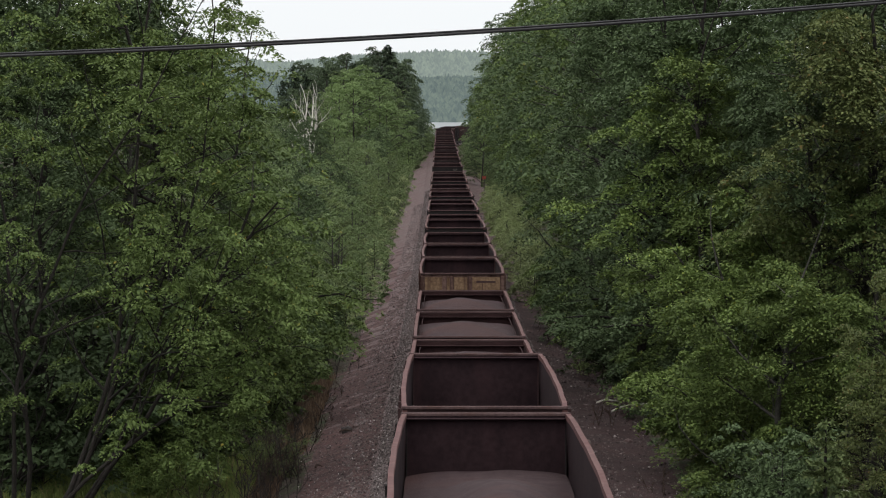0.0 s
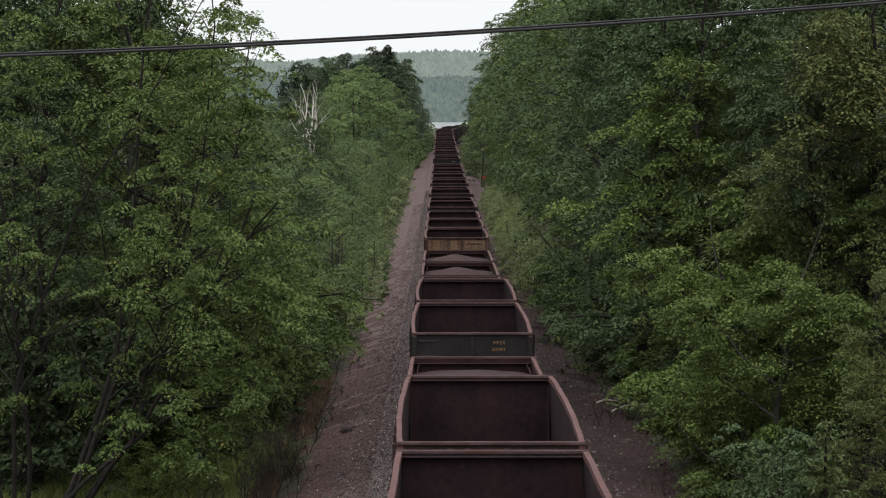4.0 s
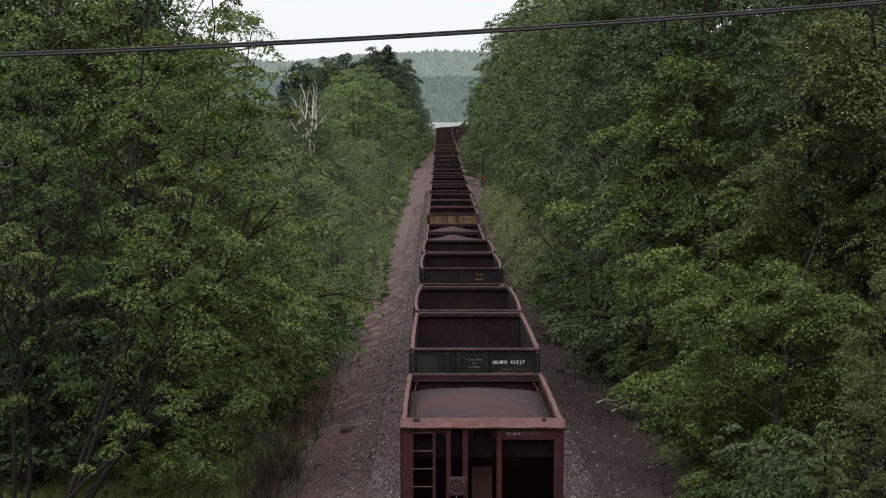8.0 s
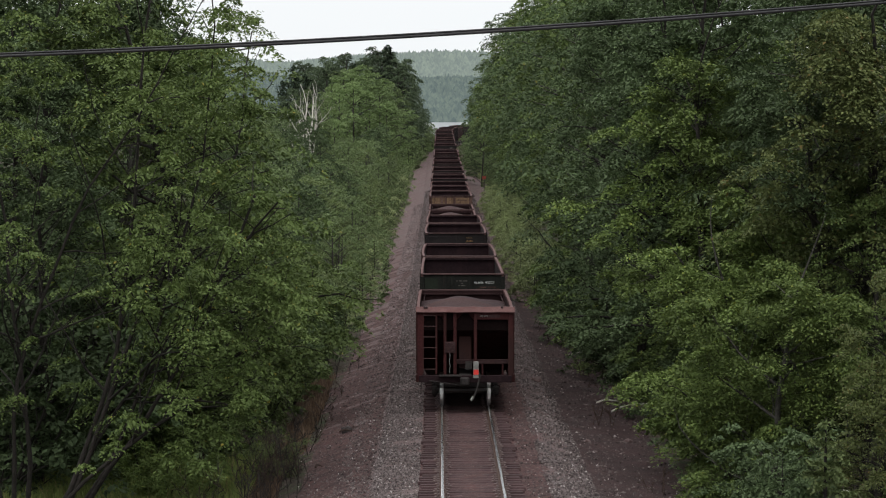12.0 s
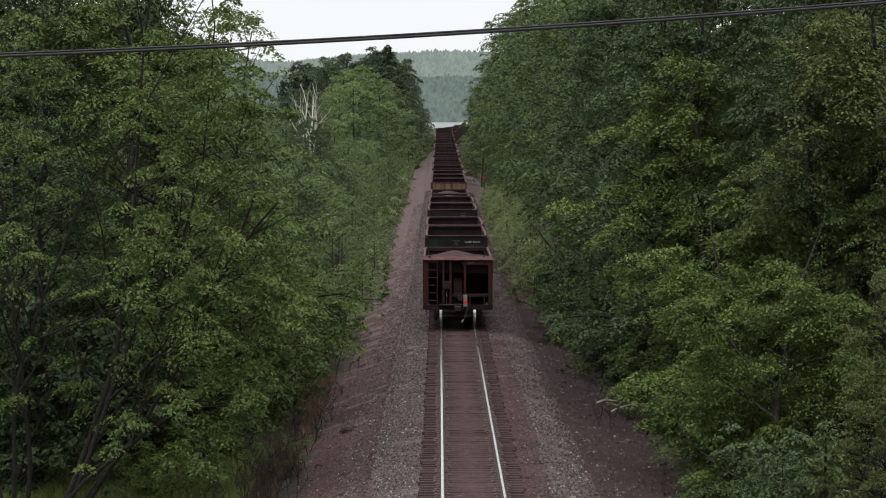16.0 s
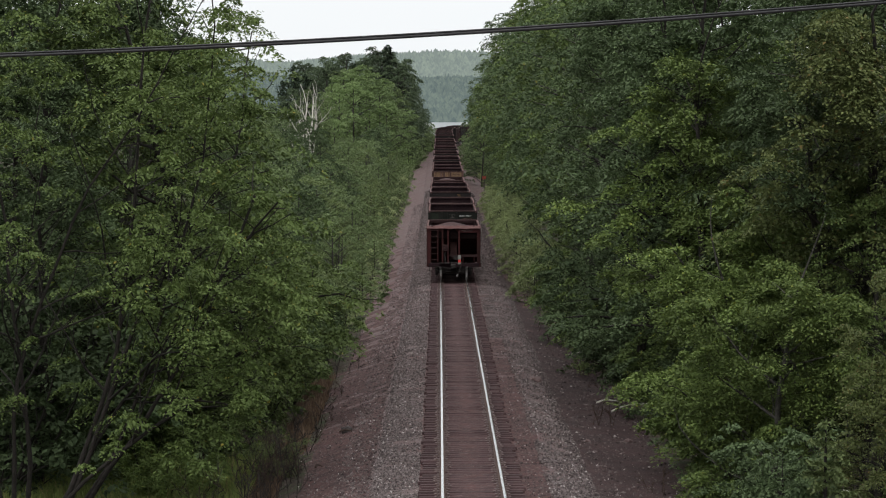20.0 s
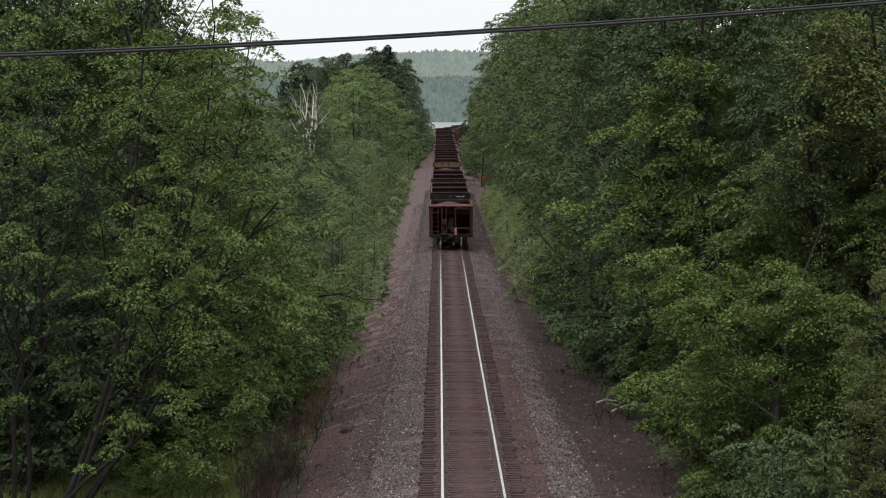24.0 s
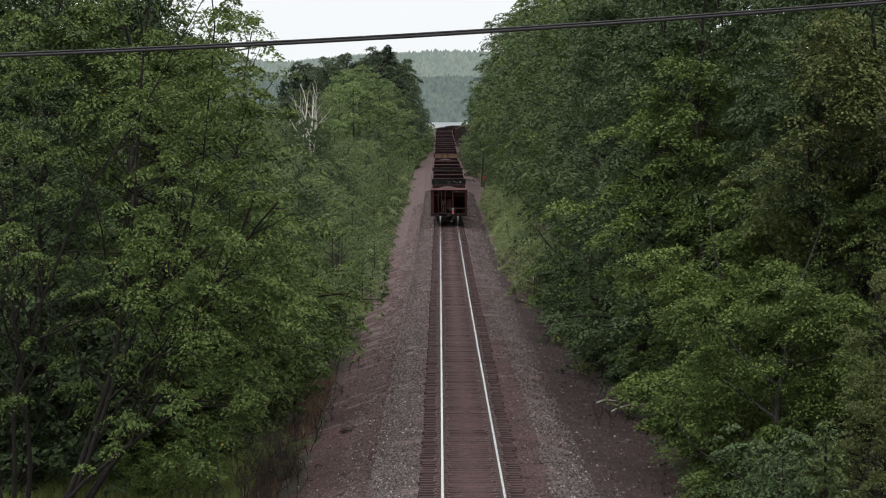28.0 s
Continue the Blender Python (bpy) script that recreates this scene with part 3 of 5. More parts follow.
def build_car(kind, h, L, paint, level, rise, bulge, seed, open_end=False, post=False, W=CAR_W, lining=None):
    """An open-top ore hopper. Its rear end is at y = 0, the rail's top at z = 0."""
    rs = random.Random(seed)
    car = empty("ore_car", "open-top steel ore hopper loaded with pellets", "railway wagon", "cars of the ore train")
    z0 = RAIL_TO_SILL
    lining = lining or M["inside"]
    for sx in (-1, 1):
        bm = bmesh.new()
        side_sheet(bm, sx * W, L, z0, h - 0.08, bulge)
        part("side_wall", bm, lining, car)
        bm = bmesh.new()
        chord(bm, sx * W, L, h - 0.10, bulge)
        part("top_chord", bm, M["chord"], car, "dusty worn top chord")
        if h < 3.5:
            bm = bmesh.new()
            chord(bm, sx * (W - 0.15), L - 0.2, h - 0.2, bulge, 0.012, 0.03)
            ledge = part("inner_ledge", bm, lining, car)
            ledge.matrix_basis = pose(0, 0.1, 0)
        box("side_sill", sx * W - 0.09, sx * W + 0.09, 0.0, L, z0 - 0.22, z0 + 0.02, paint, car)
        n, first = 9, None
        for k in range(n):
            b = bulge * math.sin(math.pi * (k + 0.5) / n) ** 0.8
            x = sx * (W + 0.02)
            if first is None:
                bm = bmesh.new()
                vs = [(x, -0.06, z0), (x + sx * 0.06, -0.06, z0), (x + sx * (0.8 * bulge + 0.05), -0.06, h - 0.1), (x + sx * 0.8 * bulge, -0.06, h - 0.1)]
                a = [bm.verts.new(v) for v in vs]
                c = [bm.verts.new((v[0], v[1] + 0.12, v[2])) for v in vs]
                bm.faces.new(a)
                bm.faces.new(c[::-1])
                for i in range(4):
                    j = (i + 1) % 4
                    bm.faces.new((a[i], a[j], c[j], c[i]))
                first = part("side_rib", bm, paint, car)
                first.matrix_basis = pose(0, L * (k + 0.5) / n, 0)
            else:
                share(first, pose(sx * 0.2 * b, L * (k + 0.5) / n, 0))
    bm = bmesh.new()
    heap(bm, L, W, level, rise, rs)
    part("ore_load", bm, M["pellets"], car, "heaped reddish-grey iron ore pellets", True)
    # hoppers under the body
    bm = bmesh.new()
    for ya, yb in ((L * 0.27, L * 0.5 - 0.05), (L * 0.5 + 0.05, L * 0.73)):
        top = [bm.verts.new(v) for v in ((-W + 0.1, ya, z0), (W - 0.1, ya, z0), (W - 0.1, yb, z0), (-W + 0.1, yb, z0))]
        ym = (ya + yb) / 2
        bot = [bm.verts.new(v) for v in ((-0.9, ym - 0.45, 0.32), (0.9, ym - 0.45, 0.32), (0.9, ym + 0.45, 0.32), (-0.9, ym + 0.45, 0.32))]
        bm.faces.new(bot)
        for i in range(4):
            bm.faces.new((top[i], top[(i + 1) % 4], bot[(i + 1) % 4], bot[i]))
    part("hopper", bm, M["steel_dark"], car)
    box("centre_sill", -0.2, 0.2, -0.1, L + 0.1, 0.78, 1.05, M["steel_dark"], car)
    for far in (0, 1):
        y = L * far
        d = 1 if far else -1
        e0, e1 = (y - 0.05, y + 0.0) if far else (y, y + 0.05)
        box("end_chord", -W - 0.06, W + 0.06, y - 0.06, y + 0.06, h - 0.045, h + 0.012, M["rim"], car, "dusty top edge of the end wall")
        if open_end and not far:
            continue
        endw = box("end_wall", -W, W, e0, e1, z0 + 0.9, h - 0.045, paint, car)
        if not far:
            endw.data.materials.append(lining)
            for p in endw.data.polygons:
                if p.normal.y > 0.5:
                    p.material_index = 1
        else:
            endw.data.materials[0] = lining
        bm = bmesh.new()
        a, b = (0.05, 1.9) if not far else (L - 0.05, L - 1.9)
        vs = [bm.verts.new(v) for v in ((-W, a, z0 + 0.95), (W, a, z0 + 0.95), (W, b, z0 - 0.1), (-W, b, z0 - 0.1))]
        bm.faces.new(vs)
        bmesh.ops.solidify(bm, geom=bm.faces[:], thickness=0.03)
        part("slope_sheet", bm, paint, car)
        box("end_sill", -W + 0.05, W - 0.05, y - 0.12, y + 0.12, 0.84, 1.06, paint, car)
        for sx in (-1, 1):
            box("corner_post", sx * W - 0.06, sx * W + 0.06, y - 0.055, y + 0.055, 0.95, h - 0.1, paint, car)
        fl = (y - 0.17, y - 0.05) if far else (y + 0.05, y + 0.17)
        low = h < 3.5
        box("inner_flange", -W + 0.03, W - 0.03, fl[0], fl[1], h - (0.17 if low else 0.1), h - (0.145 if low else 0.075), lining, car)
        for sx in (-1, 1):
            bm = bmesh.new()
            k = -1 if far else 1
            vs = [bm.verts.new((sx * (W - 0.03), y + k * a, h - b)) for a, b in ((0.05, 0.2), (0.05, 1.25), (0.75, 1.25))]
            bm.faces.new(vs)
            bmesh.ops.solidify(bm, geom=bm.faces[:], thickness=0.02)
            part("corner_gusset", bm, lining, car)
        if not far:
            for xx in ((0.0,) if post else (-0.65, -0.38, 0.26)):
                box("end_post", xx - 0.055, xx + 0.055, -0.06, 0.02, 0.98, h - 0.1, paint, car)
    for y, d in ((-0.1, -1), (L + 0.1, 1)):
        bm = bmesh.new()
        add_box(bm, -0.1, 0.1, min(y, y + 0.35 * d), max(y, y + 0.35 * d), 0.78, 0.98, 0.02)
        add_box(bm, -0.17, 0.13, min(y + 0.3 * d, y + 0.56 * d), max(y + 0.3 * d, y + 0.56 * d), 0.74, 1.0, 0.04)
        part("coupler", bm, M["steel_dark"], car)
    axles = build_truck(car, 1.55, True)[1] + build_truck(car, L - 1.55, True)[1]
    return car, axles


LOW, TALL = 3.17, 3.72
L_LOW, L_TALL = 10.5, 12.2


def last_car():
    """The last car: low, oxide red, its end open between the posts, with ladder, brake wheel and end-of-train marker."""
    car, axles = build_car("low", LOW, L_LOW, M["car_red"], LOW - 0.31, 0.4, 0.03, 1, open_end=True, lining=M["inside_red"])
    tagged(car, "faded oxide-red ore hopper with ladder and open end posts", "railway wagon", "cars of the ore train")
    W, h, red, dark = CAR_W, LOW, M["car_red"], M["steel_dark"]
    z0 = RAIL_TO_SILL
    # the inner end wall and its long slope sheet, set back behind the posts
    box("end_wall", -W, W, 0.02, 0.06, h - 0.72, h - 0.1, M["opening_shade"], car)
    bm = bmesh.new()
    vs = [bm.verts.new(v) for v in ((-W, 0.065, h - 0.68), (W, 0.065, h - 0.68), (W, 2.6, z0 - 0.05), (-W, 2.6, z0 - 0.05))]
    bm.faces.new(vs)
    bmesh.ops.solidify(bm, geom=bm.faces[:], thickness=0.03)
    part("slope_sheet", bm, M["car_red"], car, "red-stained slope sheet")
    # top lip of the end: a sloped, dented flange
    bm = bmesh.new()
    prof = [(-0.16, h - 0.14), (-0.19, h - 0.11), (-0.02, h + 0.05), (0.06, h + 0.05), (0.06, h + 0.01), (-0.1, h - 0.14)]
    rings = [[bm.verts.new((x, a, z + 0.008 * math.sin(x * 7))) for a, z in prof] for x in np.linspace(-W - 0.08, W + 0.08, 13)]
    for k in range(12):
        for i in range(6):
            bm.faces.new((rings[k][i], rings[k][(i + 1) % 6], rings[k + 1][(i + 1) % 6], rings[k + 1][i]))
    bm.faces.new(rings[0])
    bm.faces.new(rings[-1][::-1])
    part("end_flange", bm, M["chord"], car, "faded dented top flange")
    for xx in (-1.3, -1.24, 1.18):
        bm = bmesh.new()
        bmesh.ops.create_icosphere(bm, subdivisions=1, radius=0.045, matrix=Matrix.Translation((xx, -0.06, h + 0.03)))
        part("spilled_ore", bm, M["pellets"], car)
    for x0, x1 in ((-W - 0.04, -W + 0.13), (W - 0.13, W + 0.04)):
        box("corner_post", x0, x1, -0.09, 0.05, 0.96, h - 0.13, red, car)
    for x0, x1 in ((-0.70, -0.605), (-0.385, -0.28), (0.27, 0.375)):
        box("end_post", x0, x1, -0.1, 0.04, 0.98, h - 0.13, red, car)
    box("end_header", 0.37, W - 0.12, -0.085, 0.02, h - 0.36, h - 0.13, red, car)
    box("end_header", -W + 0.12, -0.6, -0.07, 0.02, h - 0.24, h - 0.13, red, car)
    lettering("HLMX", 0.085, 0.47, h - 0.27, -0.092, M["grey_box"], car)
    bars([(0.72, 1.12, h - 0.29, h - 0.20)], M["car_brown"], car, -0.091)
    # gussets under the header
    for x, s in ((-0.76, -1), (-0.22, 1), (0.21, -1)):
        bm = bmesh.new()
        a = [bm.verts.new((x + s * o, -0.03, h - 0.13 - d)) for o, d in ((-0.06, 0), (0.16, 0), (-0.06, 0.24))]
        bm.faces.new(a)
        bmesh.ops.solidify(bm, geom=bm.faces[:], thickness=0.02)
        part("gusset", bm, red, car)
    # ladder
    lad = new("ladder")
    lad.parent = car
    for x in (-1.36, -0.93):
        box("ladder_rail", x - 0.03, x + 0.03, -0.11, -0.07, 1.05, h - 0.14, red, lad)
    for k in range(6):
        rod("rung", (-1.36, -0.1, 1.22 + 0.345 * k), (-0.93, -0.1, 1.22 + 0.345 * k), 0.014, M["rim"], lad, sides=6)
    # brake gear between the middle posts
    box("brake_housing", -0.66, -0.32, -0.16, -0.02, 1.74, 2.1, M["car_brown"], car, "grimy hand brake housing")
    bm = bmesh.new()
    nn = 20
    for k in range(nn):
        a, b = 2 * math.pi * k / nn, 2 * math.pi * (k + 1) / nn
        add_rod(bm, (-0.5 + 0.15 * math.cos(a), -0.2, 1.92 + 0.15 * math.sin(a)), (-0.5 + 0.15 * math.cos(b), -0.2, 1.92 + 0.15 * math.sin(b)), 0.016, sides=6)
    for k in range(4):
        a = math.pi * k / 4
        add_rod(bm, (-0.5 - 0.15 * math.cos(a), -0.2, 1.92 - 0.15 * math.sin(a)), (-0.5 + 0.15 * math.cos(a), -0.2, 1.92 + 0.15 * math.sin(a)), 0.01, sides=5)
    part("brake_wheel", bm, M["car_brown"], car, "rusty hand brake wheel")
    bm = bmesh.new()
    for k in range(13):
        z = 1.74 - 0.05 * k
        x = -0.5 + 0.012 * math.sin(k)
        add_rod(bm, (x, -0.15, z), (x, -0.15, z - 0.045), 0.013 if k % 2 else 0.009, sides=5)
    part("brake_chain", bm, M["grey_box"], car, "pale hanging brake chain")
    box("brake_platform", -0.85, -0.12, -0.36, -0.04, 1.0, 1.05, dark, car)
    box("inner_post", -0.2, 0.2, 0.5, 0.6, 1.2, 2.7, M["car_brown"], car)
    box("cross_beam", -0.28, W - 0.1, 0.3, 0.42, 1.36, 1.5, M["car_brown"], car)
    for xx in (0.55, 1.2):
        rod("stanchion", (xx, 0.1, 1.0), (xx, 0.1, 1.36), 0.03, red, car)
    box("air_valve", 0.0, 0.22, -0.02, 0.2, 1.2, 1.45, dark, car)
    box("end_sill", -W + 0.02, W - 0.02, -0.16, 0.12, 0.80, 1.02, M["inside"], car)
    # end-of-train marker on the coupler
    eot = new("train_marker")
    eot.parent = car
    box("housing", 0.25, 0.42, -0.62, -0.42, 0.98, 1.5, M["grey_box"], eot, "worn grey marker housing")
    box("reflector", 0.255, 0.415, -0.63, -0.622, 1.09, 1.25, M["red_marker"], eot, "red reflector")
    rod("marker_lamp", (0.335, -0.62, 1.4), (0.335, -0.66, 1.4), 0.05, M["grey_box"], eot)
    bm = bmesh.new()
    pts = [(0.44, -0.55, 1.15), (0.47, -0.6, 1.0), (0.40, -0.62, 0.8), (0.33, -0.66, 0.55), (0.25, -0.7, 0.36)]
    for a, b in zip(pts, pts[1:]):
        add_rod(bm, a, b, 0.028, sides=7)
    part("air_hose", bm, dark, car)
    rod("hose_coupling", (0.25, -0.7, 0.4), (0.17, -0.7, 0.28), 0.04, M["grey_box"], car, "pale metal glad hand")
    bm = bmesh.new()
    add_rod(bm, (-1.15, -0.2, 0.86), (-0.15, -0.3, 0.72), 0.016, sides=6)
    add_rod(bm, (-1.4, -0.1, 1.0), (-1.42, -0.1, 0.55), 0.016, sides=6)
    part("uncoupling_lever", bm, dark, car)
    return car, axles


def tall_details(car, h, style):
    """Lettering and plates on a tall car's end."""
    if style == "green":
        box("end_plate", -1.36, -0.88, -0.02, 0.0, h - 0.62, h - 0.14, M["green_patch"], car, "patch of fresher green paint")
        for x0, x1, z0, z1 in ((-1.37, -0.87, h - 0.15, h - 0.12), (-1.37, -0.87, h - 0.64, h - 0.61), (-0.89, -0.86, h - 0.61, h - 0.15)):
            box("plate_edge", x0, x1, -0.032, -0.018, z0, z1, M["car_green"], car, bevel=0.0)
        for sx in (-1, 1):
            rod("corner_brace", (sx * 1.41, 2.1, h - 0.16), (sx * 1.08, 0.1, h - 0.14), 0.035, M["inside_red"], car, sides=6)
        lettering("HLMX 43227", 0.112, 0.42, h - 0.36, -0.006, M["white_paint"], car)
        bars([(-0.22, -0.17, h - 0.28, h - 0.245), (-0.13, -0.02, h - 0.28, h - 0.245), (0.02, 0.17, h - 0.28, h - 0.245), (-0.06, 0.02, h - 0.365, h - 0.33), (-0.15, -0.09, h - 0.45, h - 0.415), (-0.05, 0.10, h - 0.45, h - 0.415)], M["worn_paint"], car)
        bars([(0.62, 0.86, h - 0.5, h - 0.47), (0.92, 1.2, h - 0.5, h - 0.47), (0.48, 0.8, h - 0.575, h - 0.545), (0.86, 1.05, h - 0.575, h - 0.545), (1.1, 1.34, h - 0.575, h - 0.545)], M["car_rust"], car)
    elif style == "grey":
        lettering("HPJX", 0.112, 0.53, h - 0.28, -0.006, M["yellow_paint"], car)
        lettering("30082", 0.112, 0.495, h - 0.45, -0.006, M["yellow_paint"], car)
        bars([(0.53, 0.68, h - 0.66, h - 0.62), (0.72, 0.92, h - 0.66, h - 0.62)], M["worn_paint"], car)
        for z in (h - 0.2, h - 0.58):
            rod("grab_iron", (-1.35, -0.05, z), (-0.9, -0.05, z), 0.014, M["steel_dark"], car, sides=6)
    elif style == "plain":
        bars([(0.58, 0.7, h - 0.36, h - 0.27), (0.73, 0.84, h - 0.36, h - 0.27), (0.87, 1.0, h - 0.36, h - 0.27), (0.62, 0.76, h - 0.5, h - 0.43), (0.79, 0.95, h - 0.5, h - 0.43)], M["worn_paint"], car)
    elif style == "rust":
        for x0, x1 in ((-1.36, -0.74), (-0.56, -0.46), (-0.3, 0.18), (0.36, 1.36)):
            box("end_panel", x0, x1, -0.012, 0.002, h - 0.62, h - 0.14, M["ochre"], car, "ochre panel streaked with rust", bevel=0.004)
        bars([(0.5, 1.2, h - 0.34, h - 0.28)], M["car_brown"], car, -0.018)


# kinds of car, from the last one forwards: l low and full, g green, d dark, w dark grey with yellow marks, p plain with one post, y ochre and rust
ORDER = "lgdlwdlllyddpdpdpldppdlpdplydpdplddpdplddpdpldydplddpl"


def build_train():
    made, cars = {}, []
    s = 0.0
    for k, c in enumerate(ORDER):
        low = c == "l"
        L = L_LOW if low else L_TALL + {"w": 0.6, "g": 0.8, "d": 0.1}.get(c, 0.0)
        if k == 0:
            car, axles = last_car()
        elif c not in made:
            h = LOW if low else TALL + (0.2 if c == "p" else 0.0)
            paint = {"l": "car_brown", "g": "car_green", "d": "car_brown", "w": "car_grey", "p": "car_grey", "y": "car_rust"}[c]
            level, rise = (h - 0.31, 0.37) if low else {"g": (h - 1.02, 0.5), "d": (h - 1.68, 0.75), "w": (h - 1.0, 0.62), "p": (h - 2.0, 0.6), "y": (h - 1.6, 0.6)}[c]
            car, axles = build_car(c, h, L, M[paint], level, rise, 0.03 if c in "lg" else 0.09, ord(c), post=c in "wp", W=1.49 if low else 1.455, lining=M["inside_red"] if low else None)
            tall_details(car, h, {"g": "green", "w": "grey", "p": "plain", "y": "rust"}.get(c, ""))
            words = {"l": "low brown ore hopper heaped with pellets", "g": "dark green ore hopper with white lettering on its end",
                     "d": "dusty brown ore hopper with bowed sides", "w": "dark grey ore hopper with yellow lettering on its end",
                     "p": "dark grey ore hopper with one post on its end", "y": "ochre ore hopper with rust-streaked end panels"}[c]
            tagged(car, words)
            made[c] = car
        else:
            car = copy_thing(made[c], Matrix.Identity(4))
        cars.append((car, s, L, axles if k == 0 else None))
        s += L + (0.5 if k == 0 else 0.7 if k == 3 else 1.3 if low else 1.2)
    return cars


TRAIN = build_train()


def motions():
    """The train draws away, gaining speed a little."""
    for k, (car, s, L, axles) in enumerate(TRAIN):
        rows = []
        for t in range(0, 29):
            m = track_pose(train_at(t) + s + L / 2) @ Matrix.Translation((0, -L / 2, 0))
            rows.append((float(t), m))
        walk(car, rows)
        if axles:
            steps = 28 * 10
            for i, ax in enumerate(axles):
                y = ax.matrix_basis.translation.y
                rows = []
                for q in range(steps * 3 // 2 + 1):
                    t = q * 28.0 / (steps * 3 // 2)
                    turn = -math.degrees((train_at(t) - train_at(0)) / 0.457)
                    rows.append((t, Matrix.Translation((0, y, 0.457)) @ Matrix.Rotation(radians(turn), 4, 'X')))
                walk(ax, rows)


# ---- trees and shrubs ----
class Skeleton:
    """Limbs as tapered segments, and the places where leaves grow."""

    def __init__(self, seed, outline=None):
        self.r = random.Random(seed)
        self.segs, self.tips = [], []
        self.outline = outline

    def within(self, p):
        return self.outline is None or p.x < float(np.interp(p.z, *self.outline))

    def limb(self, p, d, length, rad, level, spec):
        r = self.r
        n = max(2, int(spec["segs"][level]))
        step = length / n
        kids = spec["kids"][level]
        last = level == len(spec["kids"]) - 1
        for k in range(n):
            jit = Vector((r.gauss(0, 1), r.gauss(0, 1), r.gauss(0, 1))) * spec["wobble"][level]
            d = (d + jit + Vector((0, 0, spec["rise"][level]))).normalized()
            q = p + d * step
            if not self.within(q):
                return
            u = (k + 1) / n
            r0, r1 = rad * (1 - 0.75 * k / n), rad * (1 - 0.75 * u)
            self.segs.append((p, q, r0, r1, 6 if level == 0 else (5 if level == 1 else 3)))
            if last:
                self.tips.append((q, d))
                self.tips.append(((p + q) / 2, d))
            elif u >= spec["bare"][level]:
                share = kids / max(1.0, n * (1 - spec["bare"][level]))
                for _ in range(int(share + r.random())):
                    a = r.uniform(0, 2 * math.pi)
                    side = d.orthogonal().normalized()
                    side.rotate(Matrix.Rotation(a, 3, d))
                    ang = radians(r.uniform(*spec["angle"]))
                    nd = (d * math.cos(ang) + side * math.sin(ang)).normalized()
                    ln = length * spec["ratio"][level] * r.uniform(0.7, 1.15) * (1.15 - 0.55 * u if level == 0 else 1.0)
                    self.limb(p.lerp(q, r.random()), nd, ln, max(0.012, r1 * 0.62), level + 1, spec)
            p = q
        if not last:
            self.limb(p, d, length * 0.3, rad * 0.28, len(spec["kids"]) - 1, spec)


def wood_mesh(name, segs, material, parent, thin=0.0):
    V, F = [], []
    for p, q, r0, r1, n in segs:
        if r0 < thin:
            continue
        t = (q - p)
        if t.length < 1e-5:
            continue
        m = t.to_track_quat('Z', 'Y').to_matrix()
        b = len(V)
        for c, rr in ((p - t * 0.04, r0), (q + t * 0.04, r1)):
            for k in range(n):
                a = 2 * math.pi * k / n
                V.append(c + m @ Vector((rr * math.cos(a), rr * math.sin(a), 0)))
        for k in range(n):
            F.append((b + k, b + (k + 1) % n, b + n + (k + 1) % n, b + n + k))
    return mesh_ob(name, V, F, material, parent, smooth_faces=True)


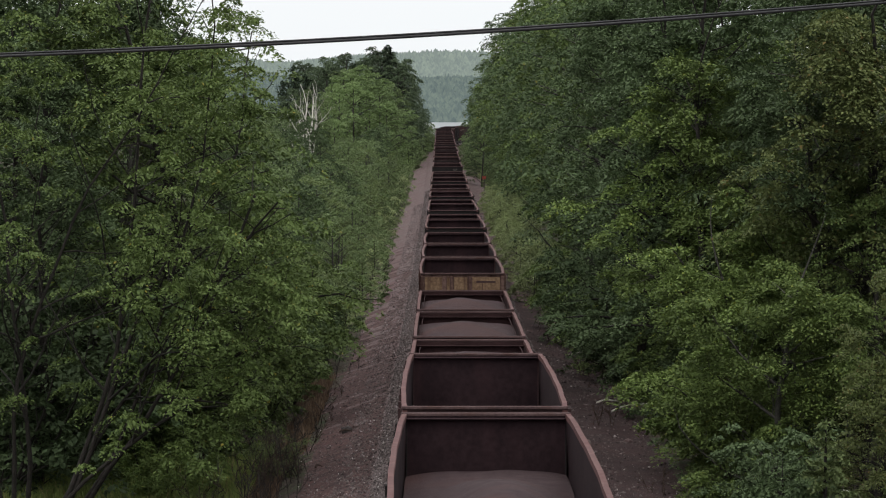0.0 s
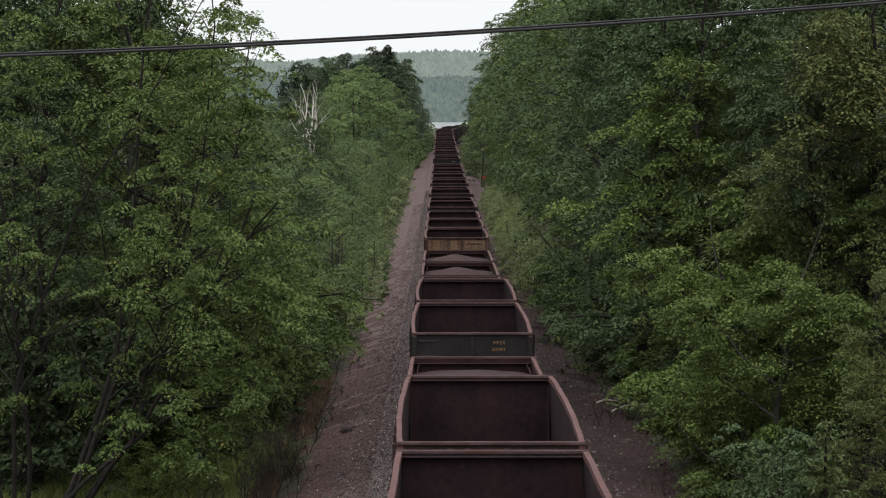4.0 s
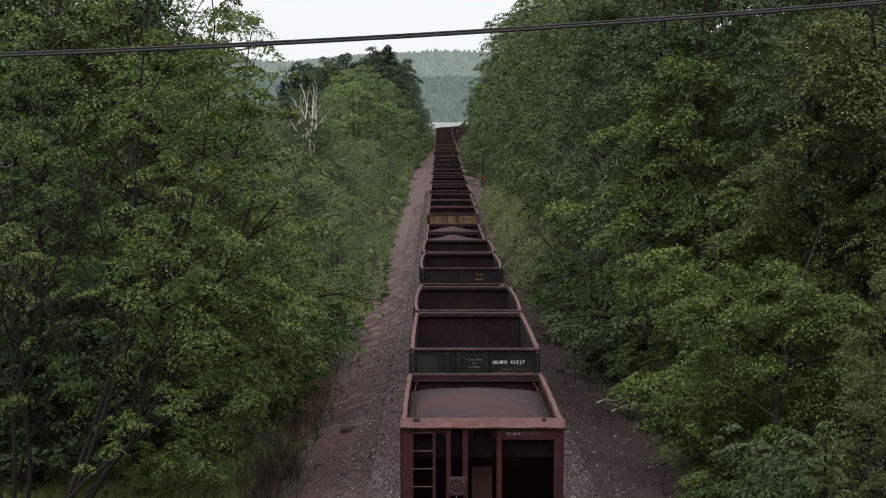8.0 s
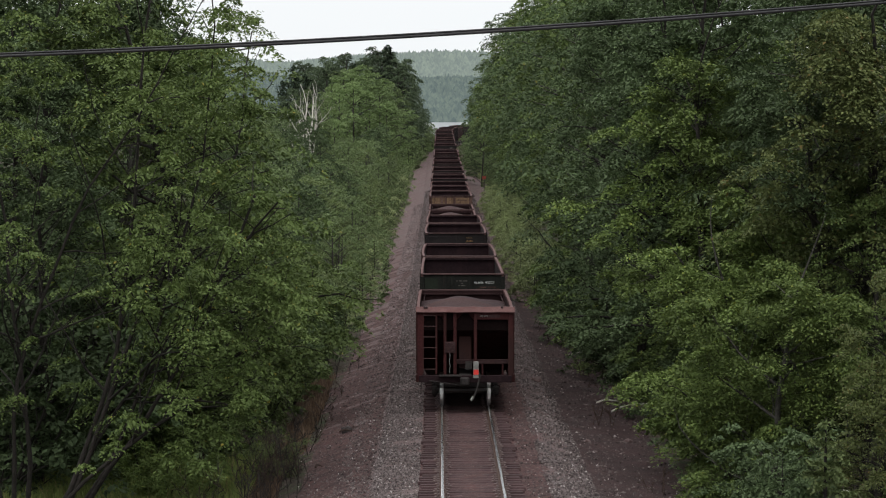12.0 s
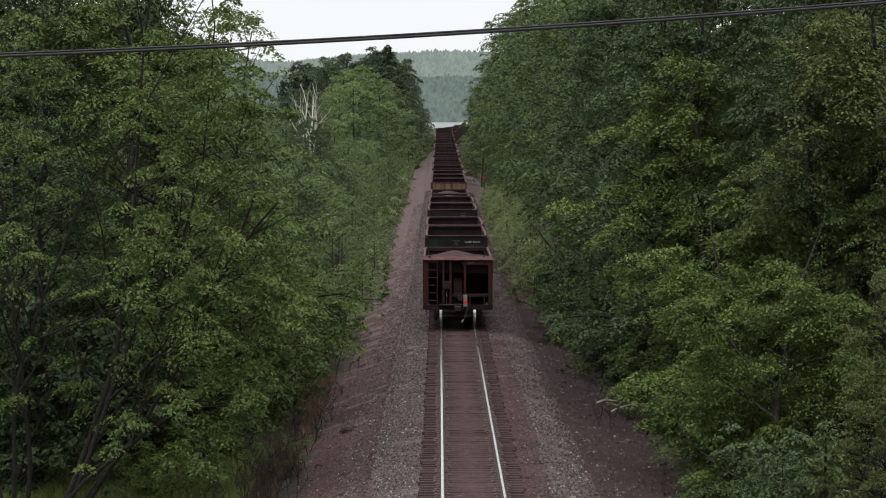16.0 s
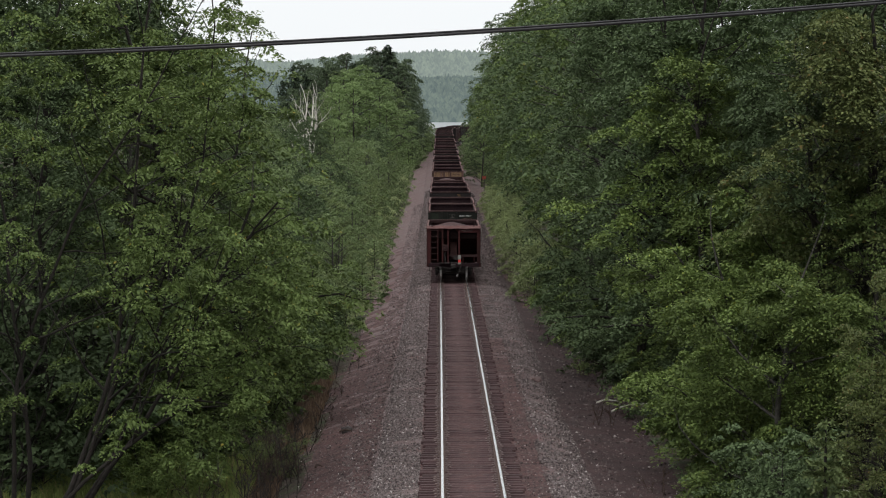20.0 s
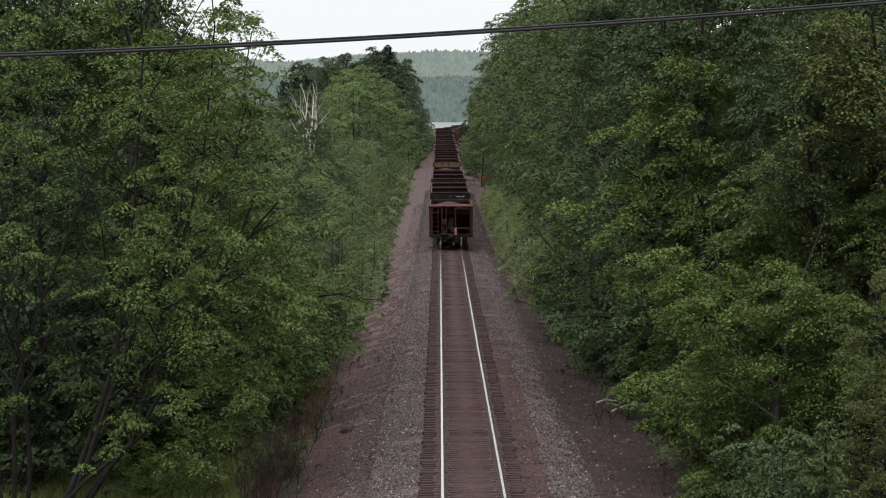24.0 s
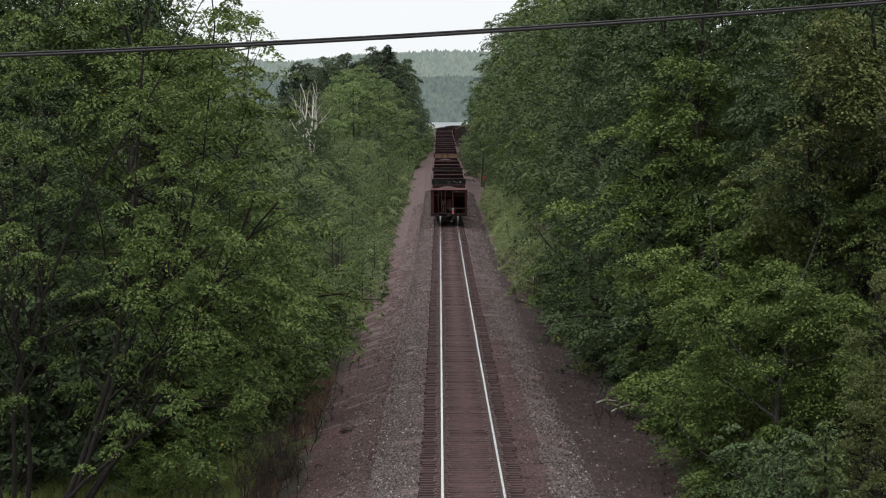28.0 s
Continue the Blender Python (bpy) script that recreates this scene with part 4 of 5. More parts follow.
def leaf_mesh(name, tips, count, size, spread, material, parent, seed, droop=0.3, flat=0.3, long=1.6, clump=60, simple=False):
    """Leaves in flat, drooping sprays at the twigs' ends, with gaps between: each leaf a folded blade of four points."""
    rs = np.random.RandomState(seed)
    P = np.array([tuple(t[0]) for t in tips])
    D = np.array([tuple(t[1]) for t in tips])
    groups = max(1, count // clump)
    mid = P.mean(0)
    out = np.linalg.norm((P - mid) * (1, 1, 0.8), axis=1)
    weight = (0.15 + out / out.max()) ** 1.5
    pick = rs.choice(len(P), groups, p=weight / weight.sum())
    P, D = P[pick], D[pick]
    R = spread * rs.uniform(0.6, 1.35, groups)
    tilt = D * (1, 1, 0.3) * 0.5 + rs.normal(0, 0.18, (groups, 3))
    which = np.repeat(np.arange(groups), clump)
    n = len(which)
    ang, rad = rs.uniform(0, 2 * math.pi, n), np.sqrt(rs.rand(n))
    wide = rs.uniform(0.6, 1.0, groups)[which]
    ox, oy = np.cos(ang) * rad, np.sin(ang) * rad * wide
    turn = np.arctan2(D[:, 1], D[:, 0])[which]
    lx, ly = ox * np.cos(turn) - oy * np.sin(turn), ox * np.sin(turn) + oy * np.cos(turn)
    rr = R[which]
    lz = -0.4 * rad ** 2 - (lx * tilt[which, 0] + ly * tilt[which, 1]) * 0.8 + rs.normal(0, 0.075, n)
    C = P[which] + np.stack([lx * rr, ly * rr, lz * rr], 1)
    axis = np.stack([lx, ly, np.full(n, -droop)], 1) + rs.normal(0, 0.3, (n, 3))
    axis /= np.linalg.norm(axis, axis=1, keepdims=True)
    nor = rs.normal(0, flat, (n, 3))
    nor[:, 2] += 1.0
    side = np.cross(axis, nor)
    side /= np.linalg.norm(side, axis=1, keepdims=True) + 1e-9
    up = np.cross(side, axis)
    ln = size * rs.uniform(0.6, 1.25, (n, 1))
    w = ln / long
    tail, tip = C - axis * ln * 0.5, C + axis * ln * 0.5
    right, left = C + side * w * 0.5 + up * w * 0.16 - axis * ln * 0.06, C - side * w * 0.5 + up * w * 0.16 - axis * ln * 0.06
    if simple:
        V, q = np.stack([tail, tip, left + side * w * 1.3 * rs.randint(0, 2, (n, 1)) - side * w * 0.15], 1).reshape(-1, 3), 3
    else:
        V, q = np.stack([tail, right, tip, left], 1).reshape(-1, 3), 4
    me = bpy.data.meshes.new(name)
    me.vertices.add(n * q)
    me.vertices.foreach_set("co", V.ravel())
    me.loops.add(n * q)
    me.loops.foreach_set("vertex_index", np.arange(n * q))
    me.polygons.add(n)
    me.polygons.foreach_set("loop_start", np.arange(n) * q)
    me.polygons.foreach_set("loop_total", np.full(n, q))
    me.materials.append(material)
    me.update(calc_edges=True)
    ob = new(name, me)
    ob.parent = parent
    return ob


SPECS = {
    # broad crown, limbs from low on the trunk
    "broad": dict(kids=[15, 6, 5, 0], segs=[9, 6, 4, 3], wobble=[0.06, 0.13, 0.2, 0.25], rise=[0.03, 0.03, 0.0, -0.03], bare=[0.04, 0.15, 0.1, 0], ratio=[0.52, 0.5, 0.5, 0.5], angle=(38, 78)),
    # narrow forest tree, leafy almost to the ground
    "forest": dict(kids=[20, 6, 4, 0], segs=[11, 5, 4, 3], wobble=[0.05, 0.13, 0.2, 0.25], rise=[0.04, 0.03, 0.0, -0.03], bare=[0.1, 0.12, 0.1, 0], ratio=[0.31, 0.5, 0.5, 0.5], angle=(45, 82)),
    # tall tree with a bare lower trunk
    "tall": dict(kids=[15, 6, 4, 0], segs=[11, 5, 4, 3], wobble=[0.05, 0.13, 0.2, 0.25], rise=[0.04, 0.03, 0.0, -0.03], bare=[0.34, 0.12, 0.1, 0], ratio=[0.33, 0.5, 0.5, 0.5], angle=(40, 80)),
    # several leaning stems
    "stems": dict(kids=[13, 6, 4, 0], segs=[13, 6, 4, 3], wobble=[0.10, 0.15, 0.2, 0.25], rise=[0.0, 0.01, -0.02, -0.06], bare=[0.28, 0.15, 0.1, 0], ratio=[0.33, 0.52, 0.5, 0.5], angle=(30, 75)),
    # shrub from the ground
    "shrub": dict(kids=[5, 4, 0], segs=[5, 4, 3], wobble=[0.12, 0.2, 0.25], rise=[0.04, 0.03, 0.0], bare=[0.12, 0.1, 0], ratio=[0.5, 0.5, 0.5], angle=(25, 65)),
}


def make_tree(name, spec, seed, height, rad, leaf, count, size, spread, bark, label, category="tree", stems=1, lean=0.0, thin=0.0, droop=0.3, flat=0.3, long=1.6, toward=None, clump=60, low=0.25, simple=False, outline=None):
    sk = Skeleton(seed, outline)
    tree = empty(name, label, category)
    r = random.Random(seed + 99)
    starts = []
    for k in range(stems):
        starts.append(len(sk.segs))
        a = 2 * math.pi * (k + r.random() * 0.6) / stems
        d = Vector((math.cos(a) * lean, math.sin(a) * lean, 1.0))
        if toward and k < len(toward):
            d = Vector((*toward[k], 1.0))
        base = Vector((math.cos(a), math.sin(a), 0)) * (0.0 if stems == 1 else 0.75 if outline else rad * 1.3) + Vector((0, 0, -0.35))
        hh = height * (1.0 if stems == 1 else r.uniform(0.72, 1.0))
        sk.limb(base, d.normalized(), hh * 0.86, rad * (1 if stems == 1 else r.uniform(0.7, 1.0)), 0, SPECS[spec])
    if stems == 1:
        wood_mesh("trunk", sk.segs, bark, tree, thin)
    else:
        for i0, i1 in list(zip(starts, starts[1:] + [len(sk.segs)]))[:1 if simple else stems]:
            wood_mesh("stem", sk.segs[i0:i1], bark, tree, thin)
    tips = [t for t in sk.tips if t[0].z > low or (t[0].z > 0.25 and r.random() < 0.27)]
    if outline:
        tips = [t for t in tips if r.random() < (0.04 if t[0].z < 1.6 else 0.4 if t[0].x < 2.6 and t[0].z < 4.6 else 0.1 if t[0].x < 2.6 and t[0].z < 10.5 else 0.4 if t[0].x < 4.4 and t[0].z < 5.0 else 0.5 if t[0].z > 13.0 else 1.0)]
    leaf_mesh("crown", tips, count, size, spread, leaf, tree, seed, droop, flat, long, clump, simple)
    return tree


def make_lobed(name, seed, height, width, leaf, count, size, spread, bark, label, category="tree", base=0.12, lobes=16, clump=22, long=1.6, stems=1):
    """A full crown of rounded leafy lobes on limbs, seen from some way off."""
    rs = random.Random(seed)
    tree = empty(name, label, category)
    segs, tips = [], []
    lean = Vector((rs.uniform(-0.05, 0.05), rs.uniform(-0.05, 0.05), 1.0))
    r0 = 0.016 * height
    n = 6
    for k in range(n):
        segs.append((lean * (height * 0.88 * k / n) - Vector((0, 0, 0.35 if k == 0 else 0)), lean * (height * 0.88 * (k + 1) / n), r0 * (1 - 0.85 * k / n), r0 * (1 - 0.85 * (k + 1) / n), 6))
    for k in range(lobes):
        t = (k + rs.uniform(0.2, 0.8)) / lobes
        u = base + (0.95 - base) * t
        ring = 0.5 * width * math.sqrt(max(0.0, 1 - (2 * t - 0.75) ** 2 / 1.58))
        a, rad = 2.4 * k + rs.uniform(-0.6, 0.6), ring * rs.uniform(0.5, 0.95)
        lr = width * rs.uniform(0.15, 0.25) * (1.05 - 0.35 * t)
        c = lean * (u * height) + Vector((math.cos(a) * rad, math.sin(a) * rad, -0.4 * lr))
        p = lean * (max(0.03, u - 0.5 * rad / height - 0.05) * height)
        m = p.lerp(c, 0.55) + Vector((0, 0, 0.1 * rad))
        segs.append((p, m, r0 * 0.3, r0 * 0.2, 4))
        segs.append((m, c, r0 * 0.2, r0 * 0.08, 4))
        for _ in range(34):
            d = Vector((rs.gauss(0, 1), rs.gauss(0, 1), rs.gauss(0.35, 0.8))).normalized()
            q = c + Vector((d.x, d.y, d.z * 0.85)) * lr * rs.uniform(0.65, 1.1)
            if q.z > 0.15:
                tips.append((q, d))
    wood_mesh("trunk" if stems == 1 else "stem", segs, bark, tree)
    leaf_mesh("crown", tips, count, size, spread, leaf, tree, seed, 0.25, 0.45, long, clump, True)
    return tree


def make_spruce(name, seed, height, radius, leaf, label, dense=1.0, size=0.35):
    """A spruce: whorls of drooping boughs that shorten towards the top."""
    rs = random.Random(seed)
    tree = empty(name, label, "spruce tree")
    segs = []
    n = 10
    for k in range(n):
        segs.append((Vector((0, 0, height * k / n - (0.3 if k == 0 else 0))), Vector((0, 0, height * (k + 1) / n)), 0.018 * height * (1 - k / n) + 0.01, 0.018 * height * (1 - (k + 1) / n) + 0.01, 6))
    tips = []
    z = height * 0.06
    while z < height * 0.985:
        u = z / height
        rr = radius * (1 - u) ** 0.75 + 0.05
        for k in range(int((5 + 6 * (1 - u)) * dense)):
            a = rs.uniform(0, 6.283)
            ln = rr * rs.uniform(0.5, 1.15)
            d = Vector((math.cos(a), math.sin(a), -0.25 + 0.5 * u))
            p = Vector((0, 0, z))
            q = p + d * ln
            segs.append((p, q, 0.02, 0.008, 3))
            m = max(2, int(ln / (size * 0.55)))
            for i in range(1, m + 1):
                tips.append((p.lerp(q, i / m), d.normalized()))
        z += height * (0.021 if height > 5 else 0.06)
    wood_mesh("trunk", segs, M["bark"], tree)
    leaf_mesh("crown", tips, int(10000 * dense), size * 1.35, size * 0.6, leaf, tree, seed, 0.25, 0.35, 2.4, 8)
    return tree


def make_dead_tree():
    sk = Skeleton(41)
    spec = dict(kids=[6, 4, 0], segs=[6, 5, 3], wobble=[0.08, 0.13, 0.16], rise=[0.02, 0.06, 0.06], bare=[0.3, 0.2, 0], ratio=[0.5, 0.4, 0.4], angle=(25, 50))
    tree = empty("dead_tree", "bare bleached dead tree among green crowns", "dead tree")
    for dx in (-0.22, 0.05, 0.25):
        sk.limb(Vector((dx, 0, -0.4)), Vector((dx * 0.8, 0.1, 1)).normalized(), 11.0, 0.29, 0, spec)
    wood_mesh("trunk", sk.segs, M["dead_wood"], tree)
    return tree


def stand(tree, x, y, turn=0.0, size=1.0, dz=0.0):
    s = size if isinstance(size, tuple) else (size, size, size)
    return copy_thing(tree, Matrix.Translation((x, y, ground_z(x, y) + dz)) @ Matrix.Rotation(radians(turn), 4, 'Z') @ Matrix.Diagonal((*s, 1)))


# how far the many-stemmed tree's crown reaches to its open side, by height
CHERRY_OUTLINE = ([0.0, 2.0, 4.5, 6.5, 8.2, 9.4, 10.4, 12.0, 13.5, 20.0], [5.2, 5.8, 6.8, 8.0, 7.9, 7.0, 6.1, 6.4, 6.5, 5.4])
# near patterns, with single leaves
T = {}
T["cherry"] = make_tree("wild_cherry_tree", "stems", 11, 23.0, 0.085, M["leaf_mid"], 96000, 0.13, 0.55, M["bark"], "tall many-stemmed tree with dark leaning limbs and green leaves", stems=9, lean=0.3, toward=[(0.95, -0.05), (0.62, -0.1), (0.42, 0.1), (0.3, -0.1), (0.15, 0.1), (-0.05, -0.1), (0.8, 0.12), (0.5, 0.2), (0.36, 0.15)], thin=0.013, clump=120, long=1.9, outline=CHERRY_OUTLINE)
T["maple"] = make_tree("maple_tree", "broad", 21, 9.0, 0.15, M["leaf_bright"], 50000, 0.135, 0.66, M["bark_grey"], "young maple with bright green layered leaves", droop=0.15, flat=0.26, long=1.8, thin=0.0125, clump=170)
T["birch"] = make_tree("birch_tree", "forest", 31, 14.5, 0.2, M["leaf_dark"], 34000, 0.14, 0.6, M["bark"], "tall birch with dark green dense crown", thin=0.0125, clump=110)
T["aspen"] = make_tree("aspen_tree", "forest", 32, 15.5, 0.2, M["leaf_mid"], 34000, 0.14, 0.6, M["bark"], "tall aspen with mid-green crown", thin=0.0125, clump=110)
T["oak"] = make_tree("oak_tree", "forest", 33, 12.0, 0.2, M["leaf_olive"], 52000, 0.112, 0.6, M["bark"], "olive-brown tree turning early", thin=0.0125, clump=110)
T["back"] = make_tree("basswood_tree", "forest", 34, 17.0, 0.2, M["leaf_dark"], 22000, 0.2, 0.7, M["bark_grey"], "tall dark green tree deeper in the wood", thin=0.03, clump=70, simple=True)
T["tall_maple"] = make_tree("maple_tree", "tall", 69, 15.0, 0.2, M["leaf_bright"], 26000, 0.16, 0.8, M["bark"], "tall maple with bright layered sprays over the cutting", droop=0.15, flat=0.26, long=1.8, thin=0.0125, clump=200)
T["shrub"] = make_tree("alder_shrub", "shrub", 51, 4.2, 0.05, M["leaf_mid"], 7500, 0.15, 0.42, M["bark"], "dense green alder shrub", "shrub", stems=7, lean=0.4, thin=0.0125, clump=60)
T["bright_shrub"] = make_tree("maple_sapling", "shrub", 54, 4.0, 0.04, M["leaf_bright"], 7500, 0.15, 0.42, M["bark"], "low bright green maple sapling", "shrub", stems=5, lean=0.4, thin=0.0125, clump=60)
T["willow"] = make_tree("willow_shrub", "shrub", 52, 3.4, 0.04, M["leaf_grey"], 7500, 0.15, 0.42, M["bark"], "pale grey-green willow shrub", "shrub", stems=8, lean=0.42, long=3.0, thin=0.0125, clump=60)
T["dark_shrub"] = make_tree("hazel_shrub", "shrub", 53, 4.6, 0.05, M["leaf_dark"], 7500, 0.15, 0.42, M["bark"], "dark green hazel shrub", "shrub", stems=7, lean=0.4, thin=0.0125, clump=60)
# patterns for the middle distance and the far end, with leaves in small clumps
T["mid_a"] = make_lobed("aspen_tree", 61, 9.0, 5.6, M["leaf_hazed"], 8000, 0.2, 0.36, M["bark_grey"], "green broadleaf tree beside the track")
T["mid_b"] = make_lobed("birch_tree", 62, 9.2, 5.2, M["leaf_dark"], 8000, 0.2, 0.36, M["bark_grey"], "dark green broadleaf tree beside the track")
T["mid_c"] = make_lobed("willow_tree", 66, 7.6, 5.4, M["leaf_grey"], 8000, 0.2, 0.36, M["bark_grey"], "pale green willow beside the track", long=2.2)
T["far_a"] = make_lobed("aspen_tree", 71, 15.6, 8.0, M["leaf_hazed"], 11000, 0.3, 0.5, M["bark_grey"], "tall green tree along the wood's edge", lobes=22)
T["far_b"] = make_lobed("birch_tree", 72, 15.0, 7.0, M["leaf_cool_hazed"], 11000, 0.3, 0.5, M["bark_grey"], "tall dark green tree along the wood's edge", lobes=22)
T["far_c"] = make_lobed("maple_tree", 73, 13.4, 8.6, M["leaf_light"], 11000, 0.3, 0.5, M["bark_grey"], "light green rounded tree along the wood's edge", lobes=22)
T["tall_a"] = make_lobed("aspen_tree", 67, 17.5, 9.2, M["leaf_mid"], 14000, 0.24, 0.5, M["bark_grey"], "tall overhanging tree with a bare lower trunk", base=0.3, lobes=24)
T["tall_b"] = make_lobed("basswood_tree", 68, 17.0, 9.0, M["leaf_dark"], 14000, 0.24, 0.5, M["bark_grey"], "tall dark tree overhanging the cutting", base=0.3, lobes=24)
T["far_shrub"] = make_lobed("alder_shrub", 64, 3.8, 3.2, M["leaf_hazed"], 3200, 0.2, 0.3, M["bark"], "green shrub along the track", "shrub", base=0.02, lobes=12, stems=3)
T["far_willow"] = make_lobed("willow_shrub", 65, 3.1, 3.0, M["leaf_pale"], 3200, 0.2, 0.28, M["bark"], "pale willow shrub along the track", "shrub", base=0.02, lobes=12, long=2.4, stems=3)
T["spruce"] = make_spruce("spruce_tree", 71, 17.0, 5.4, M["needle"], "dark pointed spruce above the other trees")
T["sapling"] = make_spruce("spruce_sapling", 72, 2.6, 0.8, M["leaf_grey"], "young spruce with a bare leading shoot", 0.5, 0.10)
T["dead"] = make_dead_tree()

PLACED = set()
FIRST = []
rw = random.Random(5)


def plant(key, x, y, turn, size=1.0, dz=0.0):
    if key in PLACED:
        return stand(T[key], x, y, turn, size, dz)
    PLACED.add(key)
    FIRST.append((T[key], Matrix.Translation((x, y, ground_z(x, y) + dz)) @ Matrix.Rotation(radians(turn), 4, 'Z') @ Matrix.Diagonal((size, size, size, 1))))
    return T[key]


# -- west side, near
plant("cherry", -11.4, 76, 0)
for x, y, s in ((-8.6, 90, 1.1), (-10.2, 92, 1.2), (-7.4, 88, 0.85), (-12.0, 90, 1.1), (-9.4, 86, 0.6)):
    plant("shrub", x, y, 41 * x, s)
plant("back", -12.2, 97, 200, 1.15)
plant("back", -9.9, 104, 20, 0.95)
plant("back", -18.0, 103, 90, 1.2)
plant("birch", -13.8, 88, 210, 1.1)
plant("birch", -12.4, 83.5, 40, 0.8)
for x, y, s in ((-13.2, 81, 1.6), (-12.6, 87, 1.8)):
    plant("dark_shrub", x, y, 37 * x, s)
plant("aspen", -8.3, 91, 140, 1.15)
plant("aspen", -11.2, 101, 30, 1.5)
plant("birch", -14.6, 96, 70, 1.2)
plant("birch", -9.4, 122, 10, 0.55)
plant("aspen", -9.6, 112, 200, 0.6)
plant("aspen", -12.5, 128, 100, 0.7)
for x, y, s in ((-10.6, 113, 0.95), (-13.0, 110, 1.1), (-15.4, 112, 1.15), (-17.8, 108, 1.15), (-20.4, 114, 1.15), (-16.6, 101, 1.1), (-19.0, 97, 1.1), (-14.2, 121, 1.1), (-17.5, 124, 1.15), (-15.5, 140, 1.0), (-18.0, 146, 1.05), (-20.5, 150, 1.0), (-23.0, 146, 1.05), (-25.5, 152, 1.05), (-22.0, 128, 1.1), (-19.5, 134, 1.05)):
    plant("back", x, y, rw.uniform(0, 360), s)
for x, y, k, s in ((-7.4, 92, "dark_shrub", 0.9), (-6.6, 98, "shrub", 0.9), (-5.9, 105, "shrub", 0.75), (-8.4, 101, "shrub", 1.25), (-7.4, 108, "maple", 0.72), (-5.7, 114, "dark_shrub", 0.8),
                   (-6.6, 118, "shrub", 1.15), (-5.2, 122, "dark_shrub", 0.8), (-6.0, 128, "shrub", 1.1), (-5.0, 135, "dark_shrub", 0.8), (-7.0, 132, "willow", 1.5),
                   (-11.5, 91, "dark_shrub", 0.8), (-9.6, 95, "willow", 0.55), (-13.5, 93, "shrub", 0.7)):
    plant(k, x, y, rw.uniform(0, 360), s)
# -- east side, near
plant("maple", 9.3, 74, 190, 0.84)
plant("maple", 8.8, 80, 300, 0.84)
plant("aspen", 12.3, 78, 20, 0.62)
plant("bright_shrub", 8.3, 85, 0, 0.85)
plant("bright_shrub", 8.3, 77, 90, 0.8)
plant("bright_shrub", 8.2, 79, 150, 1.0)
plant("dark_shrub", 8.6, 70, 30, 0.6)
plant("birch", 11.6, 80, 250, 0.9)
plant("maple", 10.6, 85, 110, 1.1)
plant("birch", 9.4, 97, 20, 1.15)
plant("birch", 12.0, 90, 130, 1.15)
plant("oak", 12.8, 81, 0, 1.2)
plant("back", 14.2, 86, 0, 1.1)
plant("back", 16.2, 84, 90, 1.0)
plant("oak", 10.0, 62.5, 80, 0.62)
plant("birch", 9.0, 112, 60, 1.2)
plant("birch", 8.4, 126, 200, 1.15)
plant("maple", 10.8, 94, 60, 1.15)
plant("birch", 8.9, 102, 0, 1.1)
plant("tall_maple", 7.3, 99, 50, 1.02)
plant("tall_maple", 8.9, 89.5, 160, 0.95)
for x, y, s in ((15.0, 92, 1.15), (17.5, 100, 1.2), (14.0, 103, 1.2), (12.0, 108, 1.2), (15.5, 112, 1.2), (11.0, 119, 1.2), (13.5, 122, 1.25), (10.5, 133, 1.2), (13.0, 136, 1.25), (19.5, 108, 1.2), (18.0, 118, 1.25)):
    plant("back", x, y, rw.uniform(0, 360), s)
for x, y, k, s in ((7.7, 93, "shrub", 0.75), (7.9, 101, "dark_shrub", 0.95), (7.6, 109, "dark_shrub", 1.05), (7.2, 117, "shrub", 0.95), (6.9, 126, "dark_shrub", 1.05), (6.5, 134, "shrub", 1.0),
                   (8.3, 89, "dark_shrub", 0.85), (9.4, 66, "dark_shrub", 0.55), (9.5, 61.5, "willow", 0.55), (10.4, 62, "willow", 0.7), (7.3, 75, "willow", 0.32)):
    plant(k, x, y, rw.uniform(0, 360), s)
plant("bright_shrub", -8.2, 81, 200, 0.6)
plant("bright_shrub", -9.6, 84, 100, 0.55)
plant("willow", -4.9, 81, 200, 0.5)
plant("bright_shrub", -7.2, 79, 250, 0.5)
plant("sapling", 8.5, 59.4, 0, 1.4)
plant("dark_shrub", 9.0, 65.5, 40, 0.75)
for x, y, s in ((-19.0, 290, 0.72), (-22.0, 300, 0.75), (-20.5, 325, 0.75), (-24.0, 335, 0.78), (-22.5, 355, 0.76), (-26.5, 360, 0.8), (-28.0, 385, 0.8), (-24.5, 390, 0.78), (-31.0, 400, 0.82), (-17.5, 265, 0.7), (-20.5, 262, 0.72), (-27.5, 330, 0.8)):
    plant("far_a", x, y, rw.uniform(0, 360), s)
# -- west side, along the track: shrubs at the edge, a low wood behind
y = 140.0
while y < 420:
    lim = 0.074 * y + 3
    for dx, ks, s0, s1 in ((-5.4, ["far_shrub", "far_willow"], 0.45, 0.8), (-7.4, ["far_shrub", "far_shrub", "mid_c", "mid_a"], 0.7, 1.15), (-10.2, ["mid_a", "mid_c", "mid_b"], 0.62, 1.05), (-14.5, ["mid_a", "mid_c", "mid_b"], 0.75, 1.2), (-20.0, ["mid_a", "mid_b"], 0.85, 1.25), (-26.0, ["mid_a", "mid_b"], 0.9, 1.3)):
        if -dx > lim or (dx < -14 and int(y) % 2):
            continue
        k = rw.choice(ks)
        s = rw.uniform(s0, s1)
        if k[:3] == "mid" and dx > -8:
            s *= 0.62
        plant(k, TRACK_X + dx + rw.uniform(-0.7, 0.4), y + rw.uniform(-2, 2), rw.uniform(0, 360), s)
    y += 6.5 if y < 240 else 8.5
